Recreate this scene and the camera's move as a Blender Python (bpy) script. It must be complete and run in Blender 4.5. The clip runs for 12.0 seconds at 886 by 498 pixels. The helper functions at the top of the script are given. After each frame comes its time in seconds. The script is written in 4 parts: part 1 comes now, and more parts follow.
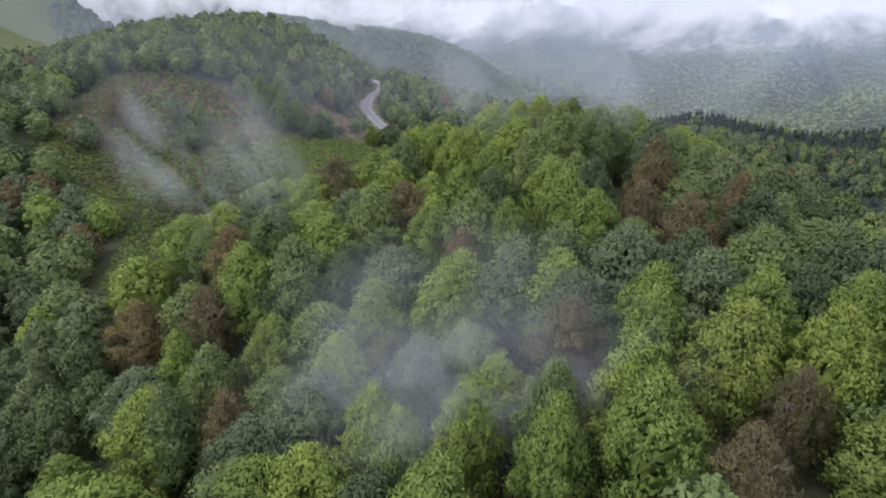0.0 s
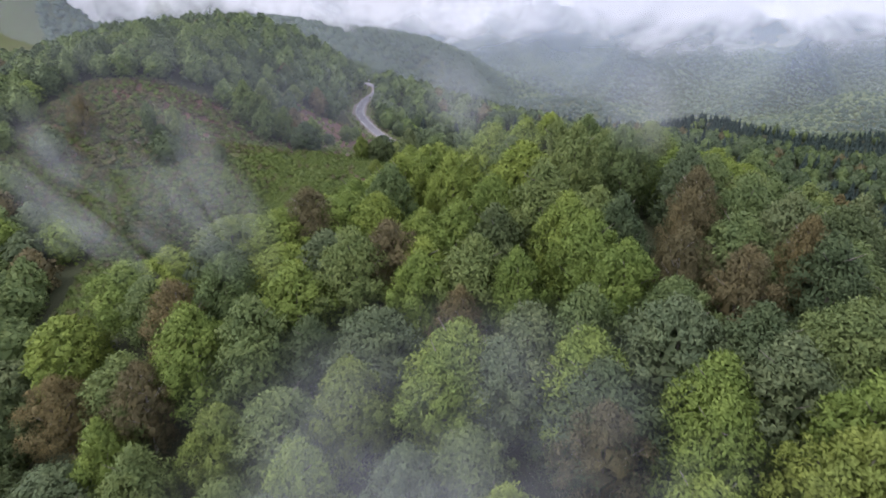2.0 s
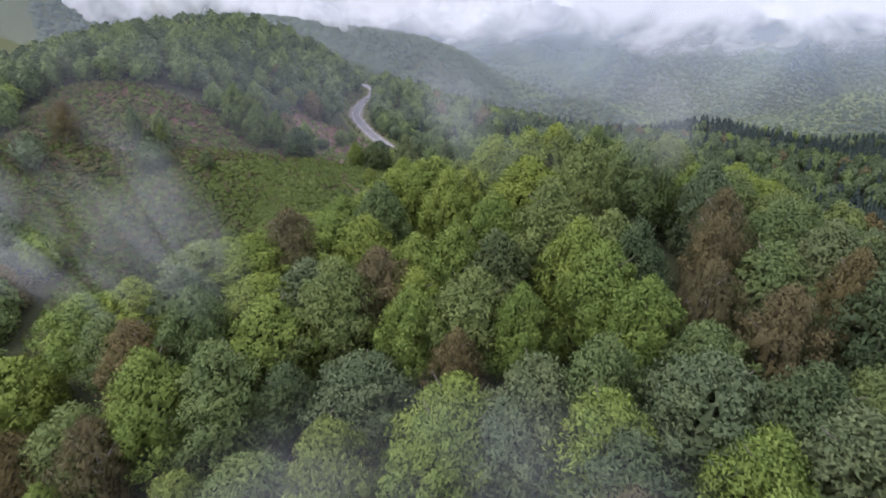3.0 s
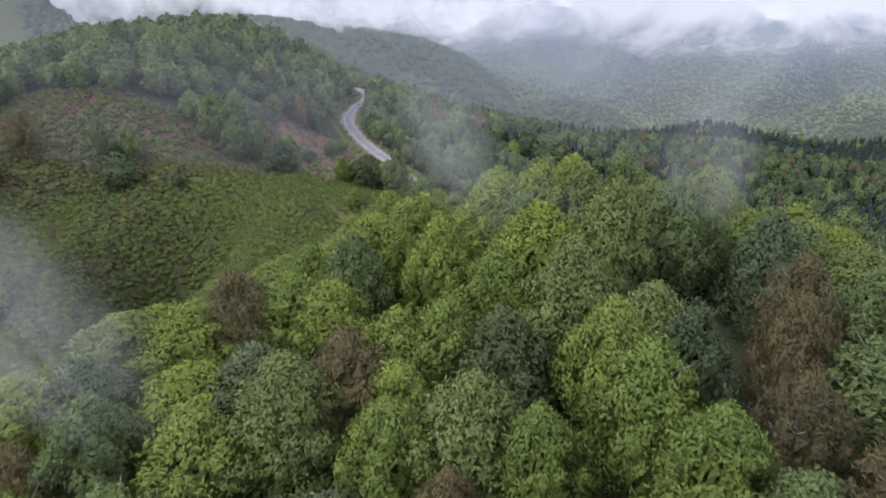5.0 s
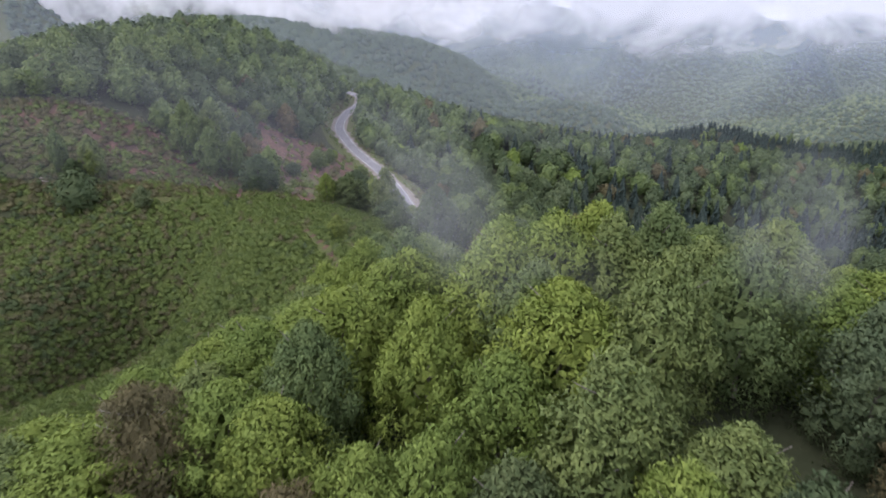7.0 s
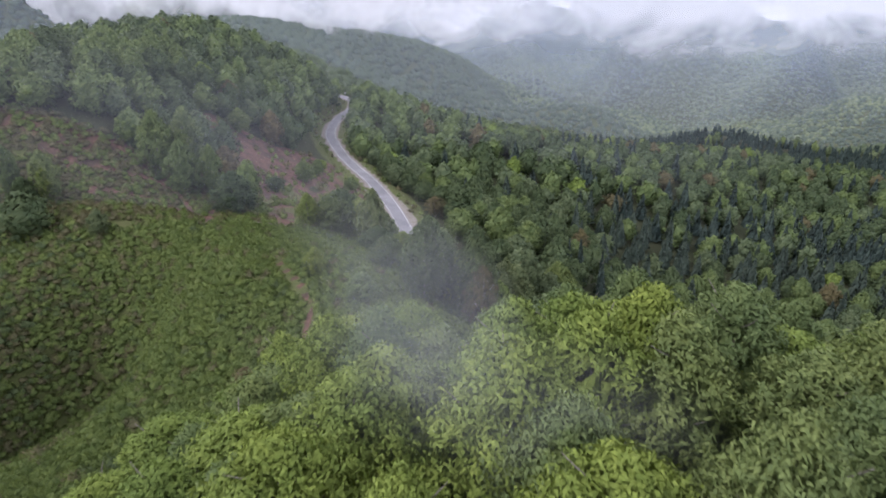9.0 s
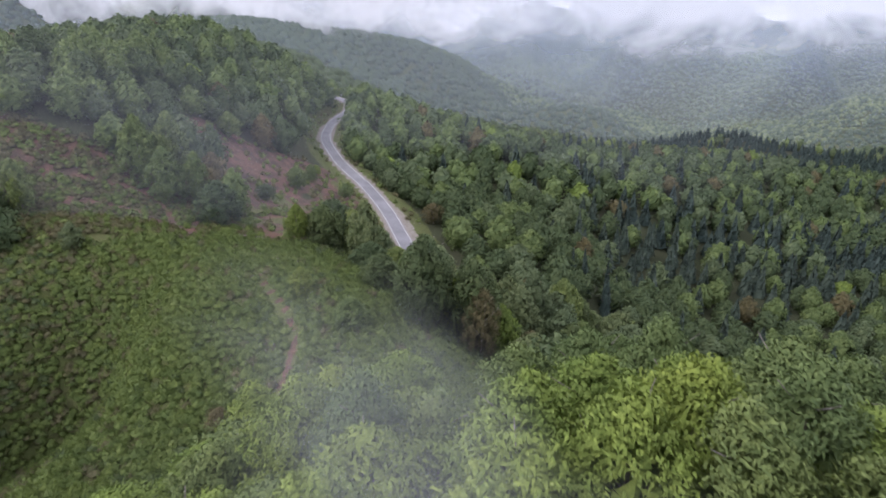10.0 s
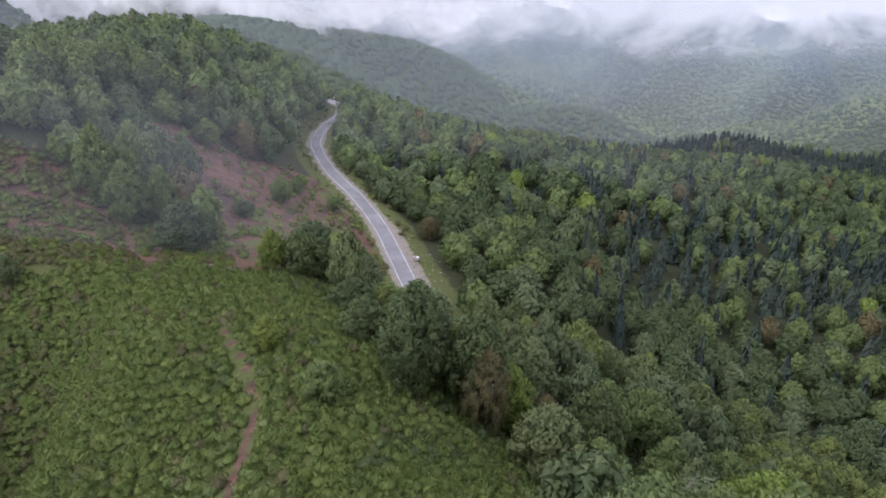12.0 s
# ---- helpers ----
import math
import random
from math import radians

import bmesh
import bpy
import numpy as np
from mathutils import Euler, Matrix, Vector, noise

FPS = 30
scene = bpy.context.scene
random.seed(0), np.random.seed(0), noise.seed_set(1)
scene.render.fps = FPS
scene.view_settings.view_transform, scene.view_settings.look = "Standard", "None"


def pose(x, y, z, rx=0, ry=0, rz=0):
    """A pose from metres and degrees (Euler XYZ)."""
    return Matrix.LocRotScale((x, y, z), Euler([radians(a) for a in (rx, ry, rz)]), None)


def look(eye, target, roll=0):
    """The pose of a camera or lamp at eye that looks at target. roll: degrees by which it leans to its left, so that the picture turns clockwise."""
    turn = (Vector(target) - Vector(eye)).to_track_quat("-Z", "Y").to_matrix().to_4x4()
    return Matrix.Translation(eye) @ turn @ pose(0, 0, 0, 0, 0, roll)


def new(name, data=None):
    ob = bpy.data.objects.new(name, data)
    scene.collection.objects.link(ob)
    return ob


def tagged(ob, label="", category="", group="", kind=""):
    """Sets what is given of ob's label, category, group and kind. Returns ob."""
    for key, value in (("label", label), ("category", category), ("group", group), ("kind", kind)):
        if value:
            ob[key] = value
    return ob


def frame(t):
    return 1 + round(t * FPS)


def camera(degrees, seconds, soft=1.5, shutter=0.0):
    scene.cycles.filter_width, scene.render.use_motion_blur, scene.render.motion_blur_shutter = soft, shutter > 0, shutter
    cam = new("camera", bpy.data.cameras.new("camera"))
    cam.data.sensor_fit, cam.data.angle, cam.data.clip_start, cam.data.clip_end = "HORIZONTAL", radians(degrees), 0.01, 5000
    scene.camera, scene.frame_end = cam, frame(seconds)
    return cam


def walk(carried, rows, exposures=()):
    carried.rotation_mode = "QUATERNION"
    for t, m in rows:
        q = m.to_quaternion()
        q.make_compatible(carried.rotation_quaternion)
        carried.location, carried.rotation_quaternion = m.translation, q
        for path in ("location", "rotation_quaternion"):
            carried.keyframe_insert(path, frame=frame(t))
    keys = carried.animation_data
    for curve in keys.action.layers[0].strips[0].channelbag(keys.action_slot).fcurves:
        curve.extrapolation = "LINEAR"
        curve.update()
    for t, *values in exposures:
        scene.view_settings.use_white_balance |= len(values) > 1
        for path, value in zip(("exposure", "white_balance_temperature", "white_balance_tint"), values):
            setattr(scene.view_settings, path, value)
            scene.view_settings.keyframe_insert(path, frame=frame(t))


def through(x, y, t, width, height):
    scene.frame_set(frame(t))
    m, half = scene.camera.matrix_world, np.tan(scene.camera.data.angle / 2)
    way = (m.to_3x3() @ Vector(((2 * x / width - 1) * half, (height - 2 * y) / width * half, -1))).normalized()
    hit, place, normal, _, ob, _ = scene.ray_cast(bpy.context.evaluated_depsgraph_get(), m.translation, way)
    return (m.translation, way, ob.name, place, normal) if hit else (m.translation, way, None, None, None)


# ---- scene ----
cam = camera(74.0, 12.0, 1.7, 0.5)
PATH = [
    (0, (0.00, 0.00, 100.00), (0.00, 92.44, 61.85), 0.00),
    (1, (0.36, 12.13, 100.10), (0.54, 104.57, 61.95), 0.01),
    (2, (0.84, 24.36, 100.30), (1.21, 116.80, 62.15), 0.02),
    (3, (1.42, 36.68, 100.57), (1.97, 129.11, 62.42), 0.03),
    (4, (2.07, 49.07, 100.86), (2.81, 141.50, 62.72), 0.05),
    (5, (2.77, 61.52, 101.15), (3.69, 153.96, 63.02), 0.06),
    (6, (3.49, 74.04, 101.40), (4.59, 166.48, 63.28), 0.07),
    (7, (4.21, 86.60, 101.57), (5.50, 179.04, 63.46), 0.09),
    (8, (4.91, 99.20, 101.63), (6.38, 191.65, 63.52), 0.10),
    (9, (5.55, 111.84, 101.54), (7.20, 204.28, 63.44), 0.11),
    (10, (6.12, 124.49, 101.26), (7.96, 216.94, 63.18), 0.13),
    (11, (6.60, 137.16, 100.76), (8.61, 229.61, 62.69), 0.14),
    (12, (6.95, 149.84, 100.00), (9.14, 242.29, 61.94), 0.16),
]
walk(cam, [(t, look(eye, target, roll)) for t, eye, target, roll in PATH], [(0, 0.14, 5980, 24), (12, 0.08, 5980, 24)])

# ---- light ----
world = bpy.data.worlds.new("overcast_sky")
scene.world = world
world.use_nodes = True
wt = world.node_tree
wt.nodes.clear()
w_out = wt.nodes.new("ShaderNodeOutputWorld")
w_bg = wt.nodes.new("ShaderNodeBackground")
w_sky = wt.nodes.new("ShaderNodeTexSky")
w_sky.sky_type = "NISHITA"
w_sky.sun_disc = False
w_sky.sun_elevation = radians(45)
w_sky.sun_rotation = radians(260)
w_gain = wt.nodes.new("ShaderNodeMix")
w_gain.data_type = "RGBA"
w_gain.blend_type = "MULTIPLY"
w_gain.inputs["Factor"].default_value = 1.0
w_gain.inputs["B"].default_value = (0.10, 0.10, 0.10, 1)
w_tc = wt.nodes.new("ShaderNodeTexCoord")
w_map = wt.nodes.new("ShaderNodeMapping")
w_map.inputs["Scale"].default_value = (1, 1, 4.5)
w_noise = wt.nodes.new("ShaderNodeTexNoise")
w_noise.inputs["Scale"].default_value = 3.2
w_noise.inputs["Detail"].default_value = 7
w_noise.inputs["Roughness"].default_value = 0.58
w_ramp = wt.nodes.new("ShaderNodeValToRGB")
w_ramp.color_ramp.elements[0].position = 0.34
w_ramp.color_ramp.elements[0].color = (0.72, 0.74, 0.77, 1)
w_ramp.color_ramp.elements[1].position = 0.66
w_ramp.color_ramp.elements[1].color = (0.98, 0.98, 0.97, 1)
w_mix = wt.nodes.new("ShaderNodeMix")
w_mix.data_type = "RGBA"
w_mix.inputs["Factor"].default_value = 0.88
wt.links.new(w_tc.outputs["Generated"], w_map.inputs["Vector"])
wt.links.new(w_map.outputs["Vector"], w_noise.inputs["Vector"])
wt.links.new(w_noise.outputs["Fac"], w_ramp.inputs["Fac"])
wt.links.new(w_sky.outputs["Color"], w_gain.inputs["A"])
wt.links.new(w_gain.outputs["Result"], w_mix.inputs["A"])
wt.links.new(w_ramp.outputs["Color"], w_mix.inputs["B"])
wt.links.new(w_mix.outputs["Result"], w_bg.inputs["Color"])
w_bg.inputs["Strength"].default_value = 1.92
wt.links.new(w_bg.outputs["Background"], w_out.inputs["Surface"])

sun_data = bpy.data.lights.new("sun", "SUN")
sun_data.energy, sun_data.angle, sun_data.color = 1.8, radians(18), (1.0, 0.95, 0.86)
sun = new("sun", sun_data)
sun.matrix_world = look((-330, 60, 430), (0, 120, 0))

# ---- materials ----


def material(name, build):
    m = bpy.data.materials.new(name)
    m.use_nodes = True
    t = m.node_tree
    t.nodes.clear()
    out = t.nodes.new("ShaderNodeOutputMaterial")
    t.links.new(build(t), out.inputs["Surface"])
    return m


def noise_node(t, scale, detail=4, rough=0.55, source="Object"):
    tc = t.nodes.new("ShaderNodeTexCoord")
    n = t.nodes.new("ShaderNodeTexNoise")
    n.inputs["Scale"].default_value, n.inputs["Detail"].default_value, n.inputs["Roughness"].default_value = scale, detail, rough
    t.links.new(tc.outputs[source], n.inputs["Vector"])
    return n.outputs["Fac"]


def ramp(t, fac, *stops):
    r = t.nodes.new("ShaderNodeValToRGB")
    while len(r.color_ramp.elements) < len(stops):
        r.color_ramp.elements.new(0.5)
    for e, (p, c) in zip(r.color_ramp.elements, stops):
        e.position, e.color = p, (*c, 1)
    t.links.new(fac, r.inputs["Fac"])
    return r.outputs["Color"]


def blend(t, fac, a, b, mode="MIX"):
    m = t.nodes.new("ShaderNodeMix")
    m.data_type, m.blend_type = "RGBA", mode
    for slot, v in (("Factor", fac), ("A", a), ("B", b)):
        if isinstance(v, (int, float)):
            m.inputs[slot].default_value = v
        elif isinstance(v, tuple):
            m.inputs[slot].default_value = (*v, 1)
        else:
            t.links.new(v, m.inputs[slot])
    return m.outputs["Result"]


def principled(t, color, rough=0.8, spec=0.3, bump=None, strength=0.4, distance=0.1):
    p = t.nodes.new("ShaderNodeBsdfPrincipled")
    p.inputs["Roughness"].default_value = rough
    p.inputs["Specular IOR Level"].default_value = spec
    if isinstance(color, tuple):
        p.inputs["Base Color"].default_value = (*color, 1)
    else:
        t.links.new(color, p.inputs["Base Color"])
    if bump is not None:
        b = t.nodes.new("ShaderNodeBump")
        b.inputs["Strength"].default_value, b.inputs["Distance"].default_value = strength, distance
        t.links.new(bump, b.inputs["Height"])
        t.links.new(b.outputs["Normal"], p.inputs["Normal"])
    return p.outputs["BSDF"]


def leaf_material(name, dark, light, through=0.3, grain=5.0, spread=0.30):
    """Foliage: leaf to leaf and tree to tree variation, with light passing through the blades."""

    def build(t):
        geo = t.nodes.new("ShaderNodeNewGeometry")
        info = t.nodes.new("ShaderNodeObjectInfo")
        big, fine = noise_node(t, 0.3, 3), noise_node(t, grain, 4, 0.65)
        pick = ramp(t, geo.outputs["Random Per Island"], (0.0, (0.51 - spread,) * 3), (1.0, (0.51 + spread,) * 3))
        leafwise = blend(t, pick, dark, light)
        tree = ramp(t, info.outputs["Random"], (0.0, (0.82, 0.86, 0.86)), (0.5, (1.0, 1.0, 1.0)), (1.0, (1.14, 1.08, 0.95)))
        c = blend(t, 1.0, leafwise, tree, "MULTIPLY")
        c = blend(t, 1.0, c, ramp(t, big, (0.3, (0.80, 0.84, 0.86)), (0.7, (1.14, 1.10, 1.0))), "MULTIPLY")
        c = blend(t, 1.0, c, ramp(t, fine, (0.3, (0.70, 0.72, 0.74)), (0.7, (1.25, 1.22, 1.18))), "MULTIPLY")
        p = principled(t, c, 0.65, 0.15, fine, 0.5, 0.5 / grain)
        tr = t.nodes.new("ShaderNodeBsdfTranslucent")
        t.links.new(c, tr.inputs["Color"])
        mix = t.nodes.new("ShaderNodeMixShader")
        mix.inputs["Fac"].default_value = through
        t.links.new(p, mix.inputs[1])
        t.links.new(tr.outputs["BSDF"], mix.inputs[2])
        return mix.outputs["Shader"]

    return material(name, build)


LEAF = {
    "bright": leaf_material("leaves_fresh_green", (0.100, 0.152, 0.030), (0.259, 0.339, 0.085)),
    "mid": leaf_material("leaves_green", (0.081, 0.124, 0.046), (0.209, 0.271, 0.102)),
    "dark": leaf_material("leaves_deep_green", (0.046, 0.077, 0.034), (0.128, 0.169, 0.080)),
    "grey": leaf_material("leaves_grey_green", (0.068, 0.102, 0.051), (0.183, 0.230, 0.119)),
    "yellow": leaf_material("leaves_yellow_green", (0.108, 0.146, 0.030), (0.263, 0.327, 0.087)),
    "russet": leaf_material("leaves_russet", (0.082, 0.078, 0.040), (0.200, 0.172, 0.086)),
    "fir": leaf_material("needles_dark", (0.024, 0.042, 0.038), (0.066, 0.094, 0.080), 0.1),
    "shrub": leaf_material("leaves_thicket", (0.070, 0.108, 0.034), (0.178, 0.240, 0.076)),
    "shrub_dull": leaf_material("leaves_thicket_dull", (0.082, 0.086, 0.048), (0.170, 0.166, 0.092)),
    # Far leaves: sunlight and bluish haze are partly put into these three tones.
    "far": leaf_material("leaves_far_slope_lit", (0.088, 0.120, 0.062), (0.215, 0.260, 0.120), 0.2, 0.5, 0.14),
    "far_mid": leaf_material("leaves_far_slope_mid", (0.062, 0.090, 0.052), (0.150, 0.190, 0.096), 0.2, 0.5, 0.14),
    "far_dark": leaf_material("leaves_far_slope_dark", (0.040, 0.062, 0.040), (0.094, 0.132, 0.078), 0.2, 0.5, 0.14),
}
BARK = material("bark", lambda t: principled(t, ramp(t, noise_node(t, 3.0, 6), (0.3, (0.10, 0.085, 0.07)), (0.7, (0.27, 0.25, 0.22))), 0.9, 0.2, noise_node(t, 12, 4), 0.6, 0.05))
PALE_BARK = material("pale_bark", lambda t: principled(t, ramp(t, noise_node(t, 2.0, 6), (0.3, (0.26, 0.24, 0.22)), (0.7, (0.52, 0.50, 0.47))), 0.85, 0.2, noise_node(t, 10, 4), 0.5, 0.04))


def ground_shader(t):
    at = t.nodes.new("ShaderNodeAttribute")
    at.attribute_name = "cover"
    sep = t.nodes.new("ShaderNodeSeparateColor")
    t.links.new(at.outputs["Color"], sep.inputs["Color"])
    fine, coarse = noise_node(t, 0.9, 8, 0.65), noise_node(t, 0.07, 5)
    litter = ramp(t, fine, (0.3, (0.026, 0.026, 0.016)), (0.7, (0.055, 0.050, 0.030)))
    litter = blend(t, coarse, litter, (0.036, 0.050, 0.022))
    soil = ramp(t, fine, (0.25, (0.070, 0.042, 0.032)), (0.75, (0.165, 0.098, 0.072)))
    soil = blend(t, ramp(t, noise_node(t, 0.16, 5, 0.6), (0.42, (0, 0, 0)), (0.60, (0.8, 0.8, 0.8))), soil, (0.050, 0.042, 0.032))
    grass = ramp(t, fine, (0.28, (0.045, 0.060, 0.020)), (0.72, (0.11, 0.125, 0.044)))
    grass = blend(t, ramp(t, coarse, (0.45, (0, 0, 0)), (0.6, (0.6, 0.6, 0.6))), grass, (0.080, 0.082, 0.036))
    edge = noise_node(t, 0.35, 6, 0.7)

    def mask(v):
        m = t.nodes.new("ShaderNodeMath")
        m.operation = "ADD"
        t.links.new(v, m.inputs[0])
        t.links.new(edge, m.inputs[1])
        return ramp(t, m.outputs[0], (0.88, (0, 0, 0)), (1.06, (1, 1, 1)))

    c = blend(t, mask(sep.outputs["Green"]), litter, grass)
    c = blend(t, mask(sep.outputs["Red"]), c, soil)
    c = blend(t, mask(sep.outputs["Blue"]), c, ramp(t, fine, (0.3, (0.13, 0.115, 0.095)), (0.7, (0.25, 0.23, 0.20))))
    return principled(t, c, 0.95, 0.15, fine, 0.8, 0.3)


GROUND = material("hill_ground", ground_shader)
ASPHALT = material("worn_asphalt", lambda t: principled(t, blend(t, ramp(t, noise_node(t, 0.12, 6, 0.65), (0.4, (0, 0, 0)), (0.65, (0.8, 0.8, 0.8))), ramp(t, noise_node(t, 5, 6), (0.3, (0.10, 0.10, 0.108)), (0.7, (0.17, 0.17, 0.18))), (0.20, 0.20, 0.21)), 0.7, 0.4, noise_node(t, 30, 3), 0.3, 0.02))
ROAD_PAINT = material("road_paint", lambda t: principled(t, ramp(t, noise_node(t, 2.5, 5), (0.3, (0.28, 0.28, 0.27)), (0.6, (0.62, 0.62, 0.60))), 0.6, 0.3))
GRAVEL = material("gravel", lambda t: principled(t, ramp(t, noise_node(t, 4, 6), (0.3, (0.13, 0.12, 0.105)), (0.7, (0.27, 0.25, 0.225))), 0.9, 0.2))
ROCK = material("limestone", lambda t: principled(t, ramp(t, noise_node(t, 3, 6), (0.3, (0.14, 0.125, 0.11)), (0.7, (0.30, 0.285, 0.26))), 0.9, 0.2))
WHITE_PAINT = material("white_car_paint", lambda t: principled(t, (0.52, 0.52, 0.51), 0.45, 0.4))
CAR_GLASS = material("car_glass", lambda t: principled(t, (0.015, 0.018, 0.02), 0.08, 0.5))
RUBBER = material("rubber", lambda t: principled(t, (0.02, 0.02, 0.02), 0.8, 0.3))
STEEL = material("wheel_steel", lambda t: principled(t, (0.42, 0.42, 0.43), 0.35, 0.5))
RED_LENS = material("red_lens", lambda t: principled(t, (0.35, 0.02, 0.02), 0.2, 0.5))
SIGN_WHITE = material("sign_white", lambda t: principled(t, (0.75, 0.75, 0.74), 0.5, 0.4))
DRY_WOOD = material("dry_wood", lambda t: principled(t, ramp(t, noise_node(t, 4, 5), (0.3, (0.18, 0.15, 0.12)), (0.7, (0.40, 0.36, 0.31))), 0.9, 0.2))


def mist_material(name, density, scale, low, high, gradient=False, color=(0.86, 0.89, 0.93), aspect=1.0):
    """Thin mist: light passes through it and scatters in it, with soft torn edges and strands.
    In the sheet's own coordinates it fades from the middle outwards, or (gradient) thickens upwards."""

    def build(t):
        tc = t.nodes.new("ShaderNodeTexCoord")
        info = t.nodes.new("ShaderNodeObjectInfo")
        n = t.nodes.new("ShaderNodeTexNoise")
        n.noise_dimensions = "4D"
        n.inputs["Scale"].default_value, n.inputs["Detail"].default_value, n.inputs["Roughness"].default_value = scale, 6, 0.52
        n.inputs["Distortion"].default_value = 0.5
        stretch = t.nodes.new("ShaderNodeMapping")
        stretch.inputs["Scale"].default_value = (aspect, 1, 1)
        t.links.new(tc.outputs["Object"], stretch.inputs["Vector"])
        t.links.new(stretch.outputs["Vector"], n.inputs["Vector"])

        def calc(op, a, b=None, c=None):
            m = t.nodes.new("ShaderNodeMath")
            m.operation = op
            for k, v in enumerate((a, b, c)):
                if isinstance(v, (int, float)):
                    m.inputs[k].default_value = v
                elif v is not None:
                    t.links.new(v, m.inputs[k])
            return m.outputs[0]

        t.links.new(calc("MULTIPLY", info.outputs["Random"], 37.0), n.inputs["W"])
        sep = t.nodes.new("ShaderNodeSeparateXYZ")
        t.links.new(tc.outputs["Object"], sep.inputs["Vector"])
        x2, z2 = calc("POWER", calc("ABSOLUTE", sep.outputs["X"]), 2.0), calc("POWER", calc("ABSOLUTE", sep.outputs["Z"]), 2.0)
        if gradient:
            fade = calc("MULTIPLY_ADD", sep.outputs["Z"], 0.5, 0.5)
            body = calc("ADD", fade, calc("MULTIPLY_ADD", n.outputs["Fac"], 0.9, -0.45))
            ends = calc("MINIMUM", calc("MULTIPLY", calc("SUBTRACT", 1.0, calc("ABSOLUTE", sep.outputs["X"])), 5.0), 1.0)
        else:
            fade = calc("MAXIMUM", calc("SUBTRACT", 1.0, calc("SQRT", calc("ADD", x2, z2))), 0.0)
            body = calc("MULTIPLY", calc("POWER", fade, 0.8), calc("MULTIPLY_ADD", n.outputs["Fac"], 2.6, -0.55))
        sm = t.nodes.new("ShaderNodeMapRange")
        sm.interpolation_type = "SMOOTHSTEP"
        sm.inputs["From Min"].default_value, sm.inputs["From Max"].default_value = low, high
        sm.inputs["To Max"].default_value = density
        t.links.new(body, sm.inputs["Value"])
        d = t.nodes.new("ShaderNodeBsdfDiffuse")
        d.inputs["Color"].default_value = (*color, 1)
        tr = t.nodes.new("ShaderNodeBsdfTranslucent")
        tr.inputs["Color"].default_value = (*color, 1)
        m = t.nodes.new("ShaderNodeMixShader")
        m.inputs["Fac"].default_value = 0.5
        t.links.new(d.outputs["BSDF"], m.inputs[1])
        t.links.new(tr.outputs["BSDF"], m.inputs[2])
        clear = t.nodes.new("ShaderNodeBsdfTransparent")
        mix = t.nodes.new("ShaderNodeMixShader")
        t.links.new(calc("MULTIPLY", sm.outputs["Result"], ends) if gradient else sm.outputs["Result"], mix.inputs["Fac"])
        t.links.new(clear.outputs["BSDF"], mix.inputs[1])
        t.links.new(m.outputs["Shader"], mix.inputs[2])
        return mix.outputs["Shader"]

    return material(name, build)


WISP = mist_material("mist_wisp", 0.22, 1.5, 0.10, 1.0, aspect=1.6)
THIN = mist_material("mist_thin", 0.15, 1.2, 0.05, 0.8, aspect=1.4)
FAINT = mist_material("mist_faint", 0.05, 1.1, 0.05, 0.75)
VEIL = mist_material("mist_veil", 0.12, 1.1, 0.05, 0.75)
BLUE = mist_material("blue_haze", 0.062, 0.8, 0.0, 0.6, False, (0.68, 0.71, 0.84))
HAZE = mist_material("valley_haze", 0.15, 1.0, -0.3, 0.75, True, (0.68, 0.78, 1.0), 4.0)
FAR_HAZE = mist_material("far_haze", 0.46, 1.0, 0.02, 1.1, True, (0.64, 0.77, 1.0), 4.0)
CLOUD = mist_material("low_cloud", 1.0, 1.5, 0.18, 0.58, True, (0.94, 0.94, 0.925), 6.0)

# ---- terrain ----
HILLS = []


def hill(height, x, y, rx, ry):
    """One swell (or hollow) of the land."""
    HILLS.append((height, x, y, rx, ry))


hill(82, 35, 167, 68, 63)
hill(47, 39, 85, 98, 67)
hill(60, -56, 136, 49, 53)
hill(113, 97, -38, 254, 140)
hill(65, 143, 173, 79, 98)
hill(26, -170, 163, 67, 98)
hill(76, -12, 252, 49, 74)
hill(43, 56, 270, 48, 40)
hill(103, -86, 238, 38, 59)
hill(-106, -89, 238, 26, 37)
hill(52, -297, 449, 170, 156)
hill(74, -130, 354, 103, 96)
hill(113, -340, 197, 195, 242)
hill(76, -152, 501, 93, 111)
hill(13, -30, 425, 56, 62)
hill(74, -151, 632, 161, 94)
hill(22, -44, 327, 31, 50)
hill(38, 55, 366, 66, 66)
hill(-8, 124, 379, 72, 78)
hill(3, 246, 410, 118, 119)
hill(33, 212, 597, 86, 92)
hill(82, 396, 725, 188, 108)
hill(102, 426, 869, 135, 79)
hill(64, 54, 530, 123, 141)
hill(39, -37, 738, 114, 99)
hill(110, -352, 729, 178, 251)
hill(-8, 323, 212, 163, 158)
hill(-92, 437, 799, 184, 217)
hill(-2, 147, 908, 181, 179)
hill(-17, -76, 603, 20, 77)
hill(318, -379, 1328, 391, 334)
hill(182, -56, 1638, 217, 310)
hill(160, 71, 1958, 205, 279)
hill(68, 265, 2149, 255, 144)
hill(47, 696, 2188, 153, 161)
hill(144, 345, 1421, 192, 169)
hill(157, 1329, 2761, 384, 299)
hill(437, 2169, 2188, 328, 331)
hill(-365, 857, 2962, 315, 481)
hill(107, 642, 3602, 331, 299)
hill(611, 1241, 3262, 416, 417)
hill(702, 2537, 3276, 486, 367)
hill(284, 2193, 3998, 608, 495)
hill(81, 609, 4217, 594, 439)
hill(516, -509, 4130, 864, 294)
hill(517, -861, 2682, 520, 739)
hill(503, 1315, 4185, 524, 357)
